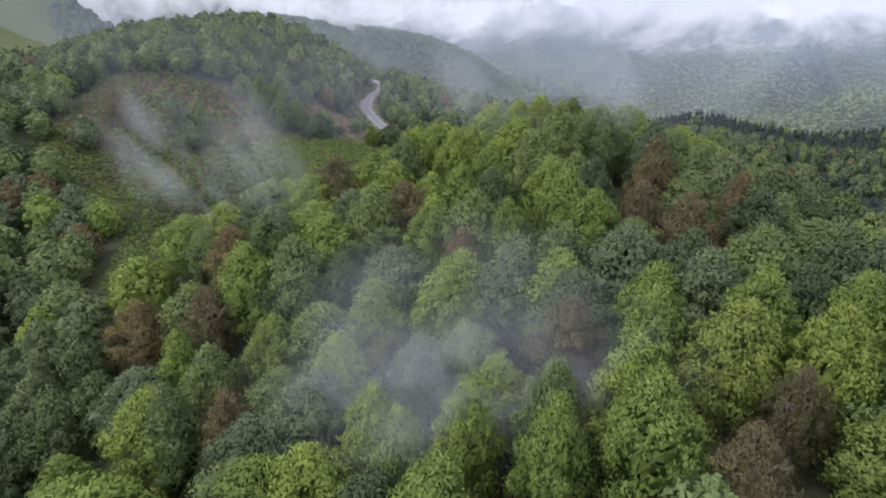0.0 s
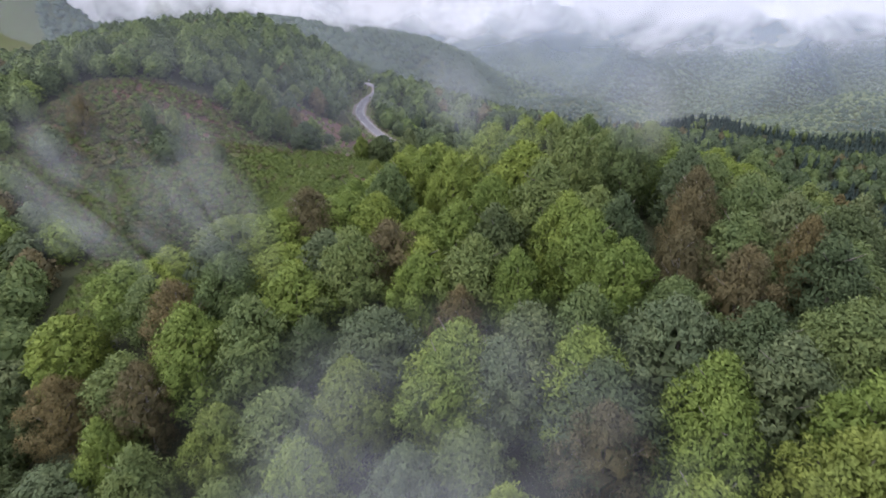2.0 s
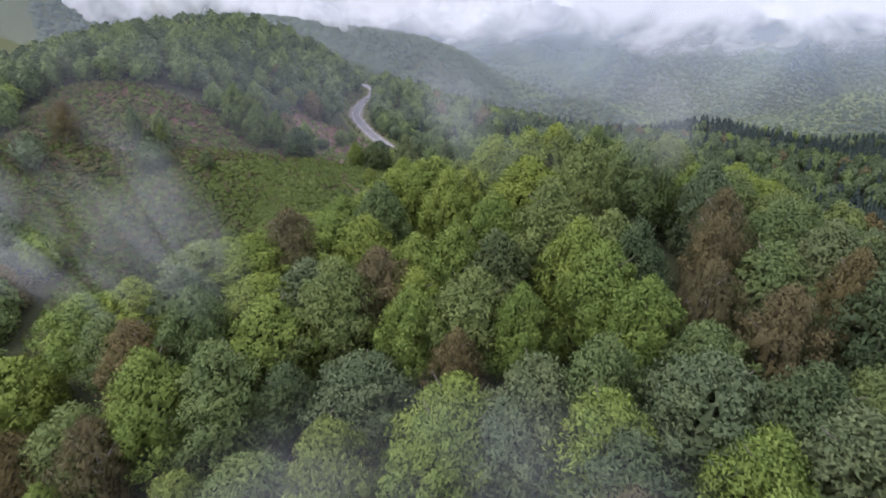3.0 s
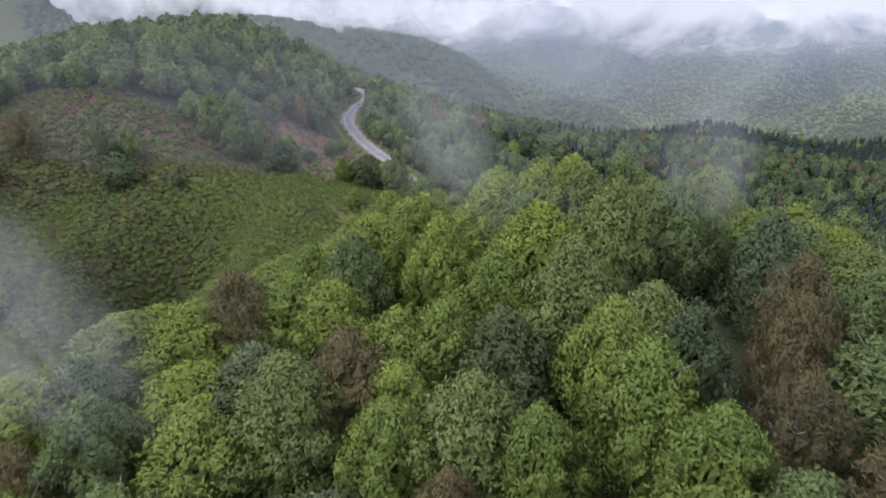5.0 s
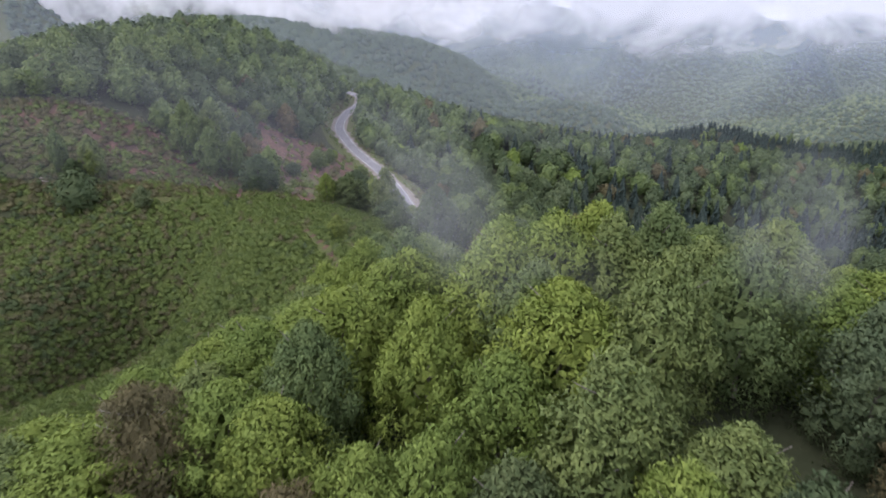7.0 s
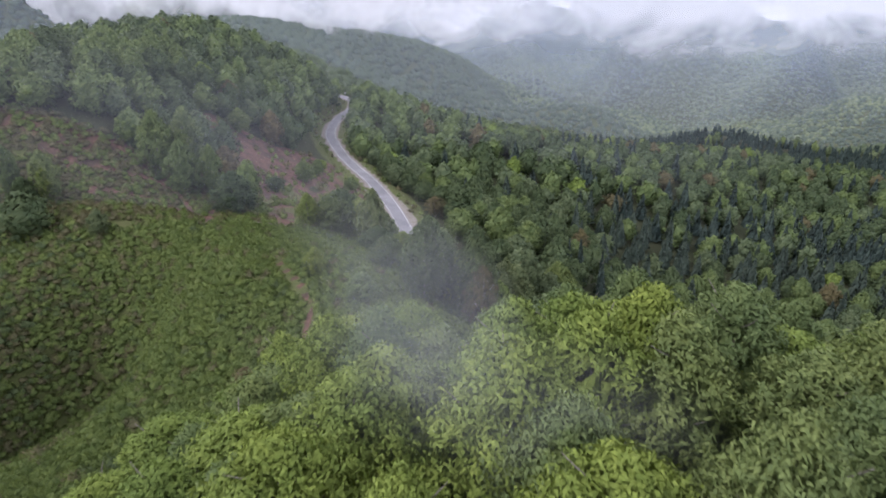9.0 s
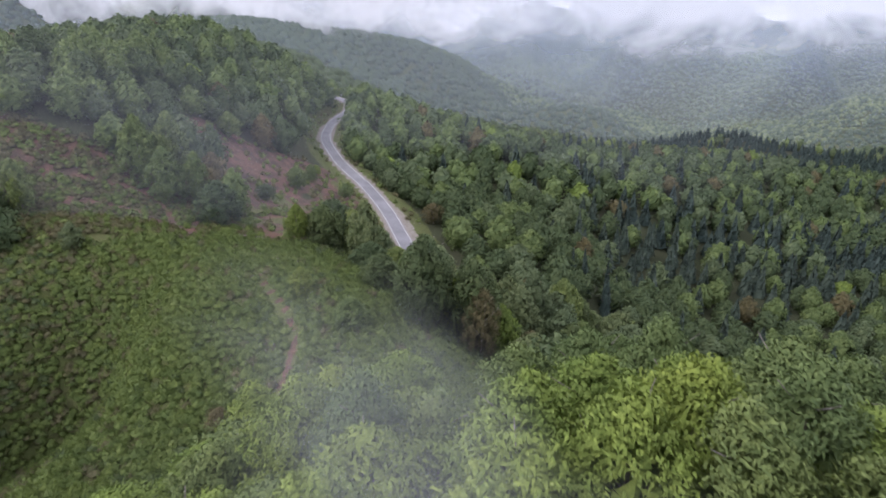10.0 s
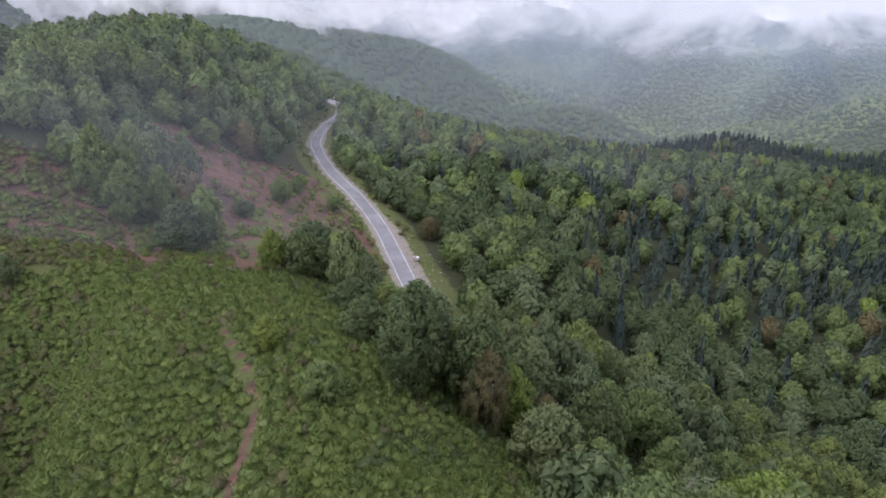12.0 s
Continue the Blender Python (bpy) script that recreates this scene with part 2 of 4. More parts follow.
hill(156, 1406, 2009, 222, 182)
hill(121, 1870, 2700, 302, 289)
hill(490, -951, 1482, 237, 434)

for gx, gy in ((1090, 3090), (985, 3125), (880, 3215), (750, 3265)):
    hill(-75, gx, gy, 80, 150)
hill(-12, 480, 870, 190, 70)
hill(-16, 445, 868, 55, 70)
hill(170, 2070, 3900, 380, 320)


def smooth(a, b, v):
    k = np.clip((v - a) / (b - a), 0, 1)
    return k * k * (3 - 2 * k)


# The road's centre line as a bending course over y, its height rising evenly.
def lane(points, step):
    """Evenly spaced places on a smooth line through the points (Catmull-Rom)."""
    p = np.array([points[0], *points, points[-1]], float)
    out = []
    for k in range(1, len(p) - 2):
        n = max(2, int(np.linalg.norm(p[k + 1] - p[k]) / step))
        u = np.linspace(0, 1, n, endpoint=False)[:, None]
        out.append(0.5 * (2 * p[k] + (p[k + 1] - p[k - 1]) * u + (2 * p[k - 1] - 5 * p[k] + 4 * p[k + 1] - p[k + 2]) * u**2 + (3 * p[k] - p[k - 1] - 3 * p[k + 1] + p[k + 2]) * u**3))
    return np.concatenate([*out, p[-1:]])


ROAD = lane([(20, 280), (12, 320), (-1.7, 366), (-7.4, 386), (-17.6, 420), (-31.7, 455), (-45, 481), (-56, 505), (-69, 543), (-72, 569), (-70, 598), (-64.5, 620), (-63, 638), (-67, 653), (-78, 668), (-98, 684), (-125, 700)], 3.0)
ROAD_HALF = 3.6


def road_height(y):
    return -2.0 + (y - 386) * 0.095


def near_line(line, x, y, reach):
    """Distance to a line of places and the y of its nearest place, for points within reach of it."""
    d, at = np.full(x.shape, 1e9), np.zeros(x.shape)
    lo, hi = line.min(0) - reach, line.max(0) + reach
    pick = (x > lo[0]) & (x < hi[0]) & (y > lo[1]) & (y < hi[1])
    if pick.any():
        px, py = x[pick], y[pick]
        best, where = np.full(px.shape, 1e9), np.zeros(px.shape)
        for (ax, ay), (bx, by) in zip(line[:-1], line[1:]):
            ux, uy = bx - ax, by - ay
            k = np.clip(((px - ax) * ux + (py - ay) * uy) / (ux * ux + uy * uy), 0, 1)
            q = np.hypot(px - ax - k * ux, py - ay - k * uy)
            near = q < best
            best, where = np.where(near, q, best), np.where(near, ay + k * uy, where)
        d[pick], at[pick] = best, where
    return d, at


def wavy(x, y, size, seed=0.0):
    """Cheap smooth unevenness, about -1 to 1."""
    a, b = x / size + seed, y / size - seed
    return (np.sin(1.7 * a + 2.1 * np.sin(0.7 * b + seed)) + np.sin(1.3 * b + 1.9 * np.sin(0.9 * a + 1.3 * seed)) + np.sin(0.8 * (a + b) + 3 * seed)) / 3


def land(x, y):
    """The height of the ground."""
    x, y = np.asarray(x, float), np.asarray(y, float)
    z = -70 - 190 * smooth(900, 1350, y) - 60 * smooth(600, 1200, x)
    for h, cx, cy, rx, ry in HILLS:
        z = z + h * np.exp(-(((x - cx) / rx) ** 2) - ((y - cy) / ry) ** 2)
    z = z + 0.25 * wavy(x, y, 14, 1.0) + 1.0 * wavy(x, y, 23, 2.0)
    far = smooth(1000, 1500, y)
    spur = 1 - 2 * np.abs(np.sin((0.72 * x - 0.69 * y) / 250 + 0.6 * wavy(x, y, 260, 4.0)))
    high = smooth(2250, 2600, y)
    z = z + far * (1 + high) * (4 * wavy(x, y, 95, 6.0) + 2.5 * wavy(x, y, 45, 7.0)) + high * 140 * spur
    d, at = near_line(ROAD, x, y, 30)
    k = smooth(5.5, 20, d)
    return np.where(d < 30, (road_height(at) - 0.12) * (1 - k) + z * k, z)


def inside(x, y, corners):
    """Whether places lie within a plan outline."""
    res = np.zeros(np.shape(x), bool)
    for (ax, ay), (bx, by) in zip(corners, corners[1:] + corners[:1]):
        cross = (ay > y) != (by > y)
        res ^= cross & (x < (bx - ax) * (y - ay) / ((by - ay) or 1e-9) + ax)
    return res


THICKET = [(-112, 158), (-90, 130), (-76, 112), (-63, 118), (-55, 126), (-50, 134), (-45, 143), (-38, 152), (-32, 164), (-29, 177), (-18, 186), (2, 191), (20, 194), (34, 200), (36, 212), (30, 224), (23, 227), (9, 231), (1, 236), (-7, 253), (-15, 280), (-27, 303), (-42, 294), (-62, 289), (-110, 289), (-165, 286), (-200, 284), (-190, 266), (-150, 250), (-130, 228), (-122, 190)]
SLIP = [(-114, 404), (-108, 432), (-92, 440), (-84, 446), (-70, 467), (-52, 470), (-48, 452), (-60, 420), (-52, 382), (-66, 384), (-94, 374)]
SCAR = [(-66, 384), (-52, 382), (-44, 390), (-40, 360), (-36, 325), (-33, 306), (-40, 293), (-62, 288), (-60, 330), (-72, 346), (-82, 362), (-80, 378)]
BANK = [(-44, 300), (-20, 322), (-10, 345), (-12, 380), (-24, 415), (-46, 455), (-60, 425), (-50, 385), (-42, 350)]
CLEARING = [(-195, 288), (-195, 345), (-150, 350), (-124, 350), (-103, 350), (-88, 358), (-74, 342), (-58, 318), (-46, 298), (-62, 289), (-110, 289)]
TRACKS = [lane([(-140, 330), (-124, 328), (-108, 332), (-96, 331), (-88, 324), (-80, 310), (-72, 298)], 3), lane([(-135, 312), (-117, 314), (-103, 316), (-90, 313), (-82, 305)], 3), lane([(-92, 372), (-85, 349), (-76, 322), (-67, 290)], 3), lane([(-38, 263), (-35, 255), (-32, 250.5), (-26.5, 241), (-23, 233), (-22, 225), (-22.4, 218), (-22, 213), (-24, 204)], 2)]


GRID = {}


def grid_mesh(name):
    rows = [-260.0]
    while rows[-1] < 4750:
        rows.append(rows[-1] + (4.5 if 60 < rows[-1] < 700 else 8 if rows[-1] < 700 else min(60, 4.5 * 1.035 ** ((rows[-1] - 700) / 40 + 1))))
    ys = np.array(rows)
    u = np.linspace(-1, 1, 281)
    s = np.sign(u) * np.abs(u) ** 1.6
    half = 520 + 0.85 * np.maximum(ys, 0)
    X, Y = s[None, :] * half[:, None], np.repeat(ys[:, None], len(u), 1)
    Z = land(X, Y)
    GRID.update(ys=ys, half=half, Z=Z)
    n, m = X.shape
    idx = np.arange(n * m).reshape(n, m)
    quads = np.stack([idx[:-1, :-1], idx[:-1, 1:], idx[1:, 1:], idx[1:, :-1]], -1).reshape(-1, 4)
    me = quick_mesh(name, np.stack([X, Y, Z], -1).reshape(-1, 3), quads, smooth_shade=True)
    x, y = X.ravel(), Y.ravel()
    soil = np.where(inside(x, y, SLIP), 0.74 + 0.2 * wavy(x, y, 6, 2.0), np.where(inside(x, y, SCAR), 0.48 + 0.2 * wavy(x, y, 6, 2.0), 0.0))
    soil = np.maximum(soil, np.where(inside(x, y, BANK), (0.34 + 0.2 * smooth(370, 400, y)) + 0.2 * wavy(x, y, 7, 5.0), 0))
    soil = np.maximum(soil, np.where(inside(x, y, CLEARING), 0.33 + 0.24 * smooth(322, 336, y) + 0.22 * wavy(x, y, 9, 3.0), 0))
    for k, track in enumerate(TRACKS):
        d, _ = near_line(track, x, y, 8)
        soil = np.maximum(soil, (0.80 if k < 3 else 0.66) * (1 - smooth(0.4, 3.0 if k < 3 else 2.2, d)))
    d, _ = near_line(ROAD, x, y, 30)
    grass = np.maximum(0.75 * (1 - smooth(12, 24, d)), np.where(inside(x, y, THICKET) | inside(x, y, CLEARING) | inside(x, y, SCAR) | inside(x, y, BANK), 0.62, 0))
    grass = np.maximum(grass, 0.9 * smooth(900, 1000, y))
    stone = 0.8 * (1 - smooth(4.5, 7.5, d))
    side = x - np.interp(y, ROAD[:, 1], ROAD[:, 0])
    stone = np.maximum(stone, 0.62 * (1 - smooth(7, 11, d)) * (side > 0) * smooth(345, 365, y) * (1 - smooth(410, 440, y)))
    cover = me.color_attributes.new("cover", "FLOAT_COLOR", "POINT")
    cover.data.foreach_set("color", np.stack([soil, grass, stone, np.ones_like(x)], -1).astype(np.float32).ravel())
    return me


def foot(x, y):
    """The height of the ground sheet itself, between its places."""
    x, y = np.asarray(x, float), np.asarray(y, float)
    ys, half, Z = GRID["ys"], GRID["half"], GRID["Z"]
    k = np.clip(np.searchsorted(ys, y) - 1, 0, len(ys) - 2)
    f = (y - ys[k]) / (ys[k + 1] - ys[k])
    cols = Z.shape[1]

    def across(row):
        s = np.clip(x / half[row], -1, 1)
        c = (np.sign(s) * np.abs(s) ** (1 / 1.6) + 1) / 2 * (cols - 1)
        i = np.clip(c.astype(int), 0, cols - 2)
        return Z[row, i] * (1 - (c - i)) + Z[row, i + 1] * (c - i)

    return across(k) * (1 - f) + across(k + 1) * f


def quick_mesh(name, verts, faces, mats=(), which=None, smooth_shade=False, normals=None):
    """A mesh from arrays: faces all of one size; normals: the way each corner is turned to the light."""
    me = bpy.data.meshes.new(name)
    verts, faces = np.asarray(verts, np.float32), np.asarray(faces, np.int32)
    k = faces.shape[1]
    me.vertices.add(len(verts))
    me.vertices.foreach_set("co", verts.ravel())
    me.loops.add(faces.size)
    me.loops.foreach_set("vertex_index", faces.ravel())
    me.polygons.add(len(faces))
    me.polygons.foreach_set("loop_start", np.arange(0, faces.size, k, dtype=np.int32))
    if smooth_shade:
        me.polygons.foreach_set("use_smooth", np.ones(len(faces), bool))
    for m in mats:
        me.materials.append(m)
    if which is not None:
        me.polygons.foreach_set("material_index", np.asarray(which, np.int32))
    if normals is not None:
        me.attributes.new("custom_normal", "FLOAT_VECTOR", "POINT").data.foreach_set("vector", np.asarray(normals, np.float32).ravel())
    me.update(calc_edges=True)
    return me


ground_mesh = grid_mesh("ground")
ground_mesh.materials.append(GROUND)
ground = tagged(new("ground", ground_mesh), "forested hills of leaf litter, grass and reddish bare soil", "ground", kind="structure")


# ---- road ----
def ribbon(name, mat, left, right, lift, thick, line=ROAD):
    """A strip along the road between two offsets from its centre, with a real thickness."""
    d = np.gradient(line, axis=0)
    d /= np.linalg.norm(d, axis=1)[:, None]
    nrm = np.stack([d[:, 1], -d[:, 0]], -1)
    bm = bmesh.new()
    rings = []
    for (x, y), (nx, ny) in zip(line, nrm):
        z = road_height(y)
        ring = []
        for off, dz in ((left, lift - thick), (left, lift), ((left + right) / 2, lift + 0.004 * (right - left)), (right, lift), (right, lift - thick)):
            ring.append(bm.verts.new((x + nx * off, y + ny * off, z + dz)))
        rings.append(ring)
    for a, b in zip(rings, rings[1:]):
        for q in range(4):
            bm.faces.new((a[q], a[q + 1], b[q + 1], b[q]))
    me = bpy.data.meshes.new(name)
    bm.to_mesh(me)
    bm.free()
    me.materials.append(mat)
    return me


road = tagged(new("road", ribbon("road", ASPHALT, -ROAD_HALF, ROAD_HALF, 0.10, 0.6)), "winding two-lane grey asphalt mountain road, worn and patched", "road", kind="structure")
for name, a, b in (("road_edge_line", -3.25, -3.05), ("road_edge_line", 3.05, 3.25)):
    tagged(new(name, ribbon(name, ROAD_PAINT, a, b, 0.125, 0.02)), "white painted edge line on the asphalt road", "road marking", kind="structure")
for side in (-1, 1):
    a, b = sorted((side * 3.6, side * 4.5))
    tagged(new("road_shoulder", ribbon("road_shoulder", GRAVEL, a, b, 0.05, 0.5)), "narrow gravel shoulder beside the asphalt road", "road shoulder", kind="structure")


# ---- plants ----
def unit(v):
    return v / np.maximum(np.linalg.norm(v, axis=-1, keepdims=True), 1e-9)


def sprays(rng, pos, nrm, length, width, droop):
    """Leaf sprays as small pointed blades at the places, lying about across the normals and hanging at the tip."""
    n = len(pos)
    t1 = rng.normal(size=(n, 3))
    t1 -= (t1 * nrm).sum(-1, keepdims=True) * nrm
    t1 = unit(t1)
    out = nrm.copy()
    out[:, 2] = 0
    t1 = unit(t1 + 0.25 * unit(out + 1e-6) + np.array([0, 0, -droop]) * rng.uniform(0.2, 1.2, (n, 1)))
    t2 = unit(np.cross(nrm, t1))
    ln = length * rng.uniform(0.6, 1.35, (n, 1))
    wd = width * rng.uniform(0.6, 1.3, (n, 1))
    verts = np.stack([pos - 0.4 * ln * t1 + 0.5 * wd * t2, pos - 0.4 * ln * t1 - 0.5 * wd * t2, pos + 0.6 * ln * t1], 1).reshape(-1, 3)
    return verts, np.arange(3 * n).reshape(n, 3)


def halves(q):
    """Four-cornered faces as pairs of triangles."""
    return np.concatenate([q[:, [0, 1, 2]], q[:, [0, 2, 3]]])


def profile(s, peak):
    """Crown radius over its height, 0 at the foot to 1 at the tip."""
    up = np.clip(1 - (np.clip(s - peak, 0, None) / (1 - peak)) ** 1.65, 0, 1) ** 0.76
    return np.where(s < peak, 0.62 + 0.38 * np.sqrt(np.clip(s / peak, 0, 1)), up)


def loose_facets(rng, verts, faces, shake):
    """The faces cut apart, each shaken a little, so that every one is a tuft of its own."""
    v = verts[faces].reshape(-1, 3)
    v = v + np.repeat(rng.normal(0, shake, (len(faces), 3)), 3, 0) + rng.normal(0, 0.5 * shake, v.shape)
    return v, np.arange(len(v)).reshape(-1, 3)


def crown_normals(v, height, z0, radius):
    """Outward over a whole crown, turned a little to the sky."""
    mid = z0 + 0.42 * (height - z0)
    return unit(np.stack([v[:, 0] / radius, v[:, 1] / radius, 1.5 * (v[:, 2] - mid) / (height - z0) + 0.25], -1))


def crown_arrays(rng, height, radius, lobes, per, length, width, foot=0.22, peak=0.32, open_=1.0, rings=12, seg=16, loose=0.55, fill=0.40, droop=1.3, ragged=1.0):
    """A broadleaf crown: rounded clumps of leaf sprays set over an uneven ovoid, each hanging at its skirt, with a rough leafy heart inside."""
    z0 = foot * height
    k = np.arange(lobes)
    s = np.clip(((k + 0.5) / lobes) ** 0.82 + rng.normal(0, 0.03, lobes), 0.0, 0.99)
    ang = k * 2.39996 + rng.normal(0, 0.3, lobes)
    lr = radius * rng.uniform(0.15, 0.40, lobes) * (1.10 - 0.35 * s)
    rad = np.clip(radius * profile(s, peak) - 0.62 * lr, 0, None) * (1 - ragged * rng.uniform(-0.18, 0.30, lobes))
    cen = np.stack([np.cos(ang) * rad, np.sin(ang) * rad, z0 + s * (height - z0) - 0.55 * lr], -1)
    out = np.stack([np.cos(ang), np.sin(ang), np.zeros(lobes)], -1)
    bias = unit(out * (1.05 - s)[:, None] + np.array([0, 0, 1.0]) * (0.30 + s)[:, None])
    d = unit(unit(rng.normal(size=(lobes, per, 3))) + 0.62 * bias[:, None])
    pos = cen[:, None] + lr[:, None, None] * d * np.array([1, 1, 0.9]) * (1 - ragged * rng.uniform(-0.25, 0.62, (lobes, per, 1)))
    pos[..., 2] -= 0.50 * lr[:, None] * (1 - d[..., 2]) * rng.uniform(0.1, 1.4, (lobes, per))
    d, pos = d.reshape(-1, 3), pos.reshape(-1, 3)
    face = unit(d + loose * rng.normal(size=d.shape))
    v, q = sprays(rng, pos, face, length, width, droop)
    lump_n, face_n = np.repeat(d, 3, 0), np.repeat(face, 3, 0)
    n = unit(0.60 * lump_n + 0.55 * crown_normals(v, height, z0, radius) + 0.20 * face_n)
    if open_ > 0:
        sv = np.linspace(0.0, 0.97, rings)
        th = np.linspace(0, 2 * math.pi, seg, endpoint=False)
        turn = np.angle(np.exp(1j * (th[None, :, None] - ang[None, None, :])))
        lump = np.exp(-(turn**2) / 0.16 - ((sv[:, None, None] - s[None, None, :]) / 0.10) ** 2).max(-1)
        rr = radius * open_ * profile(sv, peak)[:, None] * (fill + 0.16 * lump + rng.uniform(-0.07, 0.07, (rings, seg)))
        core = np.stack([rr * np.cos(th), rr * np.sin(th), np.repeat((z0 + sv * (height - z0) * 0.95)[:, None], seg, 1)], -1)
        i = np.arange(rings * seg).reshape(rings, seg)
        j = np.roll(i, -1, 1)
        tri = np.concatenate([halves(np.stack([i[:-1], j[:-1], j[1:], i[1:]], -1).reshape(-1, 4)), np.array([[i[-1][0], i[-1][a], i[-1][a + 1]] for a in range(1, seg - 1)])])
        cv, cq = loose_facets(rng, core.reshape(-1, 3), tri, 0.03 * radius)
        v, q, n = np.concatenate([v, cv]), np.concatenate([q, cq + len(v)]), np.concatenate([n, unit(crown_normals(cv, height, z0, radius) + (0.5 if fill < 0.5 else 0.15) * np.repeat(rng.normal(size=(len(cv) // 3, 3)), 3, 0))])
    return v, q, n


def tube(verts, quads, path, radii, seg=7):
    """Adds a tapered round limb along the path."""
    n0 = sum(len(v) for v in verts)
    path = np.asarray(path, float)
    d = unit(np.gradient(path, axis=0))
    a = unit(np.cross(d, np.array([0.31, 0.92, 0.2])))
    b = np.cross(d, a)
    th = np.linspace(0, 2 * math.pi, seg, endpoint=False)
    ring = path[:, None] + np.asarray(radii)[:, None, None] * (np.cos(th)[None, :, None] * a[:, None] + np.sin(th)[None, :, None] * b[:, None])
    i = np.arange(len(path) * seg).reshape(len(path), seg) + n0
    j = np.roll(i, -1, 1)
    verts.append(ring.reshape(-1, 3))
    quads.append(np.stack([i[:-1], j[:-1], j[1:], i[1:]], -1).reshape(-1, 4))


def trunk_arrays(rng, height, radius, limbs=6, reach=0.7, twigs=0):
    verts, quads = [], []
    z = np.linspace(-1.5, 0.9 * height, 8)
    sway = np.cumsum(rng.normal(0, 0.10, (8, 2)), 0)
    thick = 0.014 * height
    path = np.column_stack([sway, z])
    tube(verts, quads, path, thick * (1.25 - z / height) ** 1.1, 8)
    for k in range(limbs):
        h = rng.uniform(0.25, 0.8)
        p0 = np.array([np.interp(h * height, z, sway[:, 0]), np.interp(h * height, z, sway[:, 1]), h * height])
        ang = k * 2.4 + rng.uniform(-0.4, 0.4)
        out = radius * reach * rng.uniform(0.7, 1.1) * (1.15 - 0.6 * h)
        rise = rng.uniform(0.5, 0.9) * out + 0.8
        u = np.linspace(0, 1, 5)[:, None]
        limb = p0 + u * np.array([math.cos(ang) * out, math.sin(ang) * out, 0]) + u**1.3 * np.array([0, 0, rise])
        tube(verts, quads, limb, np.linspace(0.45, 0.1, 5) * thick, 5)
        for _ in range(twigs):
            a2 = ang + rng.uniform(-1.2, 1.2)
            o2 = out * rng.uniform(0.3, 0.6)
            start = limb[rng.integers(1, 4)]
            tube(verts, quads, start + u * np.array([math.cos(a2) * o2, math.sin(a2) * o2, 0]) + u**1.2 * np.array([0, 0, o2 * rng.uniform(0.7, 1.5)]), np.linspace(0.16, 0.03, 5) * thick, 3)
    return np.concatenate(verts), np.concatenate(quads)


def fir_arrays(rng, height, radius, tiers, boughs, detail=True):
    """A fir: tiers of drooping boughs that narrow evenly to the tip."""
    pos, nrm = [], []
    for k in range(tiers):
        s = (k + 0.3) / tiers
        rr = radius * (1 - s) ** 0.95 + 0.12
        for b in range(boughs):
            ang = b * 2 * math.pi / boughs + k * 0.7 + rng.uniform(-0.3, 0.3)
            for f in ((0.4, 0.7, 1.0) if detail else (0.85,)):
                q = rr * f * rng.uniform(0.75, 1.1)
                pos.append((math.cos(ang) * q, math.sin(ang) * q, height * (0.08 + 0.9 * s + rng.uniform(-0.02, 0.02)) - 0.3 * q))
                nrm.append((math.cos(ang), math.sin(ang), 0.75))
    pos, nrm = np.array(pos), unit(np.array(nrm) + rng.normal(0, 0.2, (len(nrm), 3)))
    size = (0.45 + 0.55 * (1 - pos[:, 2:] / height))
    v, q = sprays(rng, pos, nrm, (0.40 if detail else 0.46) * radius * size, (0.24 if detail else 0.30) * radius * size, 1.2)
    seg, rings = (9, 8) if detail else (7, 5)
    sv = np.linspace(0.04, 1.0, rings)
    th = np.linspace(0, 2 * math.pi, seg, endpoint=False)
    rr = (radius * 0.78 * (1 - sv) ** 0.95 + 0.03)[:, None] * rng.uniform(0.82, 1.12, (rings, seg))
    core = np.stack([rr * np.cos(th), rr * np.sin(th), np.repeat((height * sv)[:, None], seg, 1)], -1)
    i = np.arange(rings * seg).reshape(rings, seg)
    j = np.roll(i, -1, 1)
    cv, cq = loose_facets(rng, core.reshape(-1, 3), halves(np.stack([i[:-1], j[:-1], j[1:], i[1:]], -1).reshape(-1, 4)), 0.03 * radius)
    v, q = np.concatenate([v, cv]), np.concatenate([q, cq + len(v)])
    n = unit(np.stack([v[:, 0], v[:, 1], np.full(len(v), 0.3 * radius)], -1) + 0.25 * radius * np.repeat(rng.normal(size=(len(v) // 3, 3)), 3, 0))
    return v, q, n


def part(name, me, parent, label=""):
    ob = new(name, me)
    ob.parent = parent
    return tagged(ob, label) if label else ob


TREE_WORDS = {
    "bright": "broadleaf tree in fresh bright green leaf on the wooded hill",
    "mid": "broadleaf tree in full green leaf among the forest",
    "dark": "deep green broadleaf tree with a dense rounded crown",
    "grey": "grey-green broadleaf tree with a broad drooping crown",
    "yellow": "yellow-green broadleaf tree in young leaf on the hill",
    "russet": "thin-crowned tree with reddish-brown budding twigs",
    "fir": "dark green fir with drooping tiers of boughs",
}
KINDS = ("bright", "mid", "dark", "grey", "yellow", "russet")
MODELS = {}


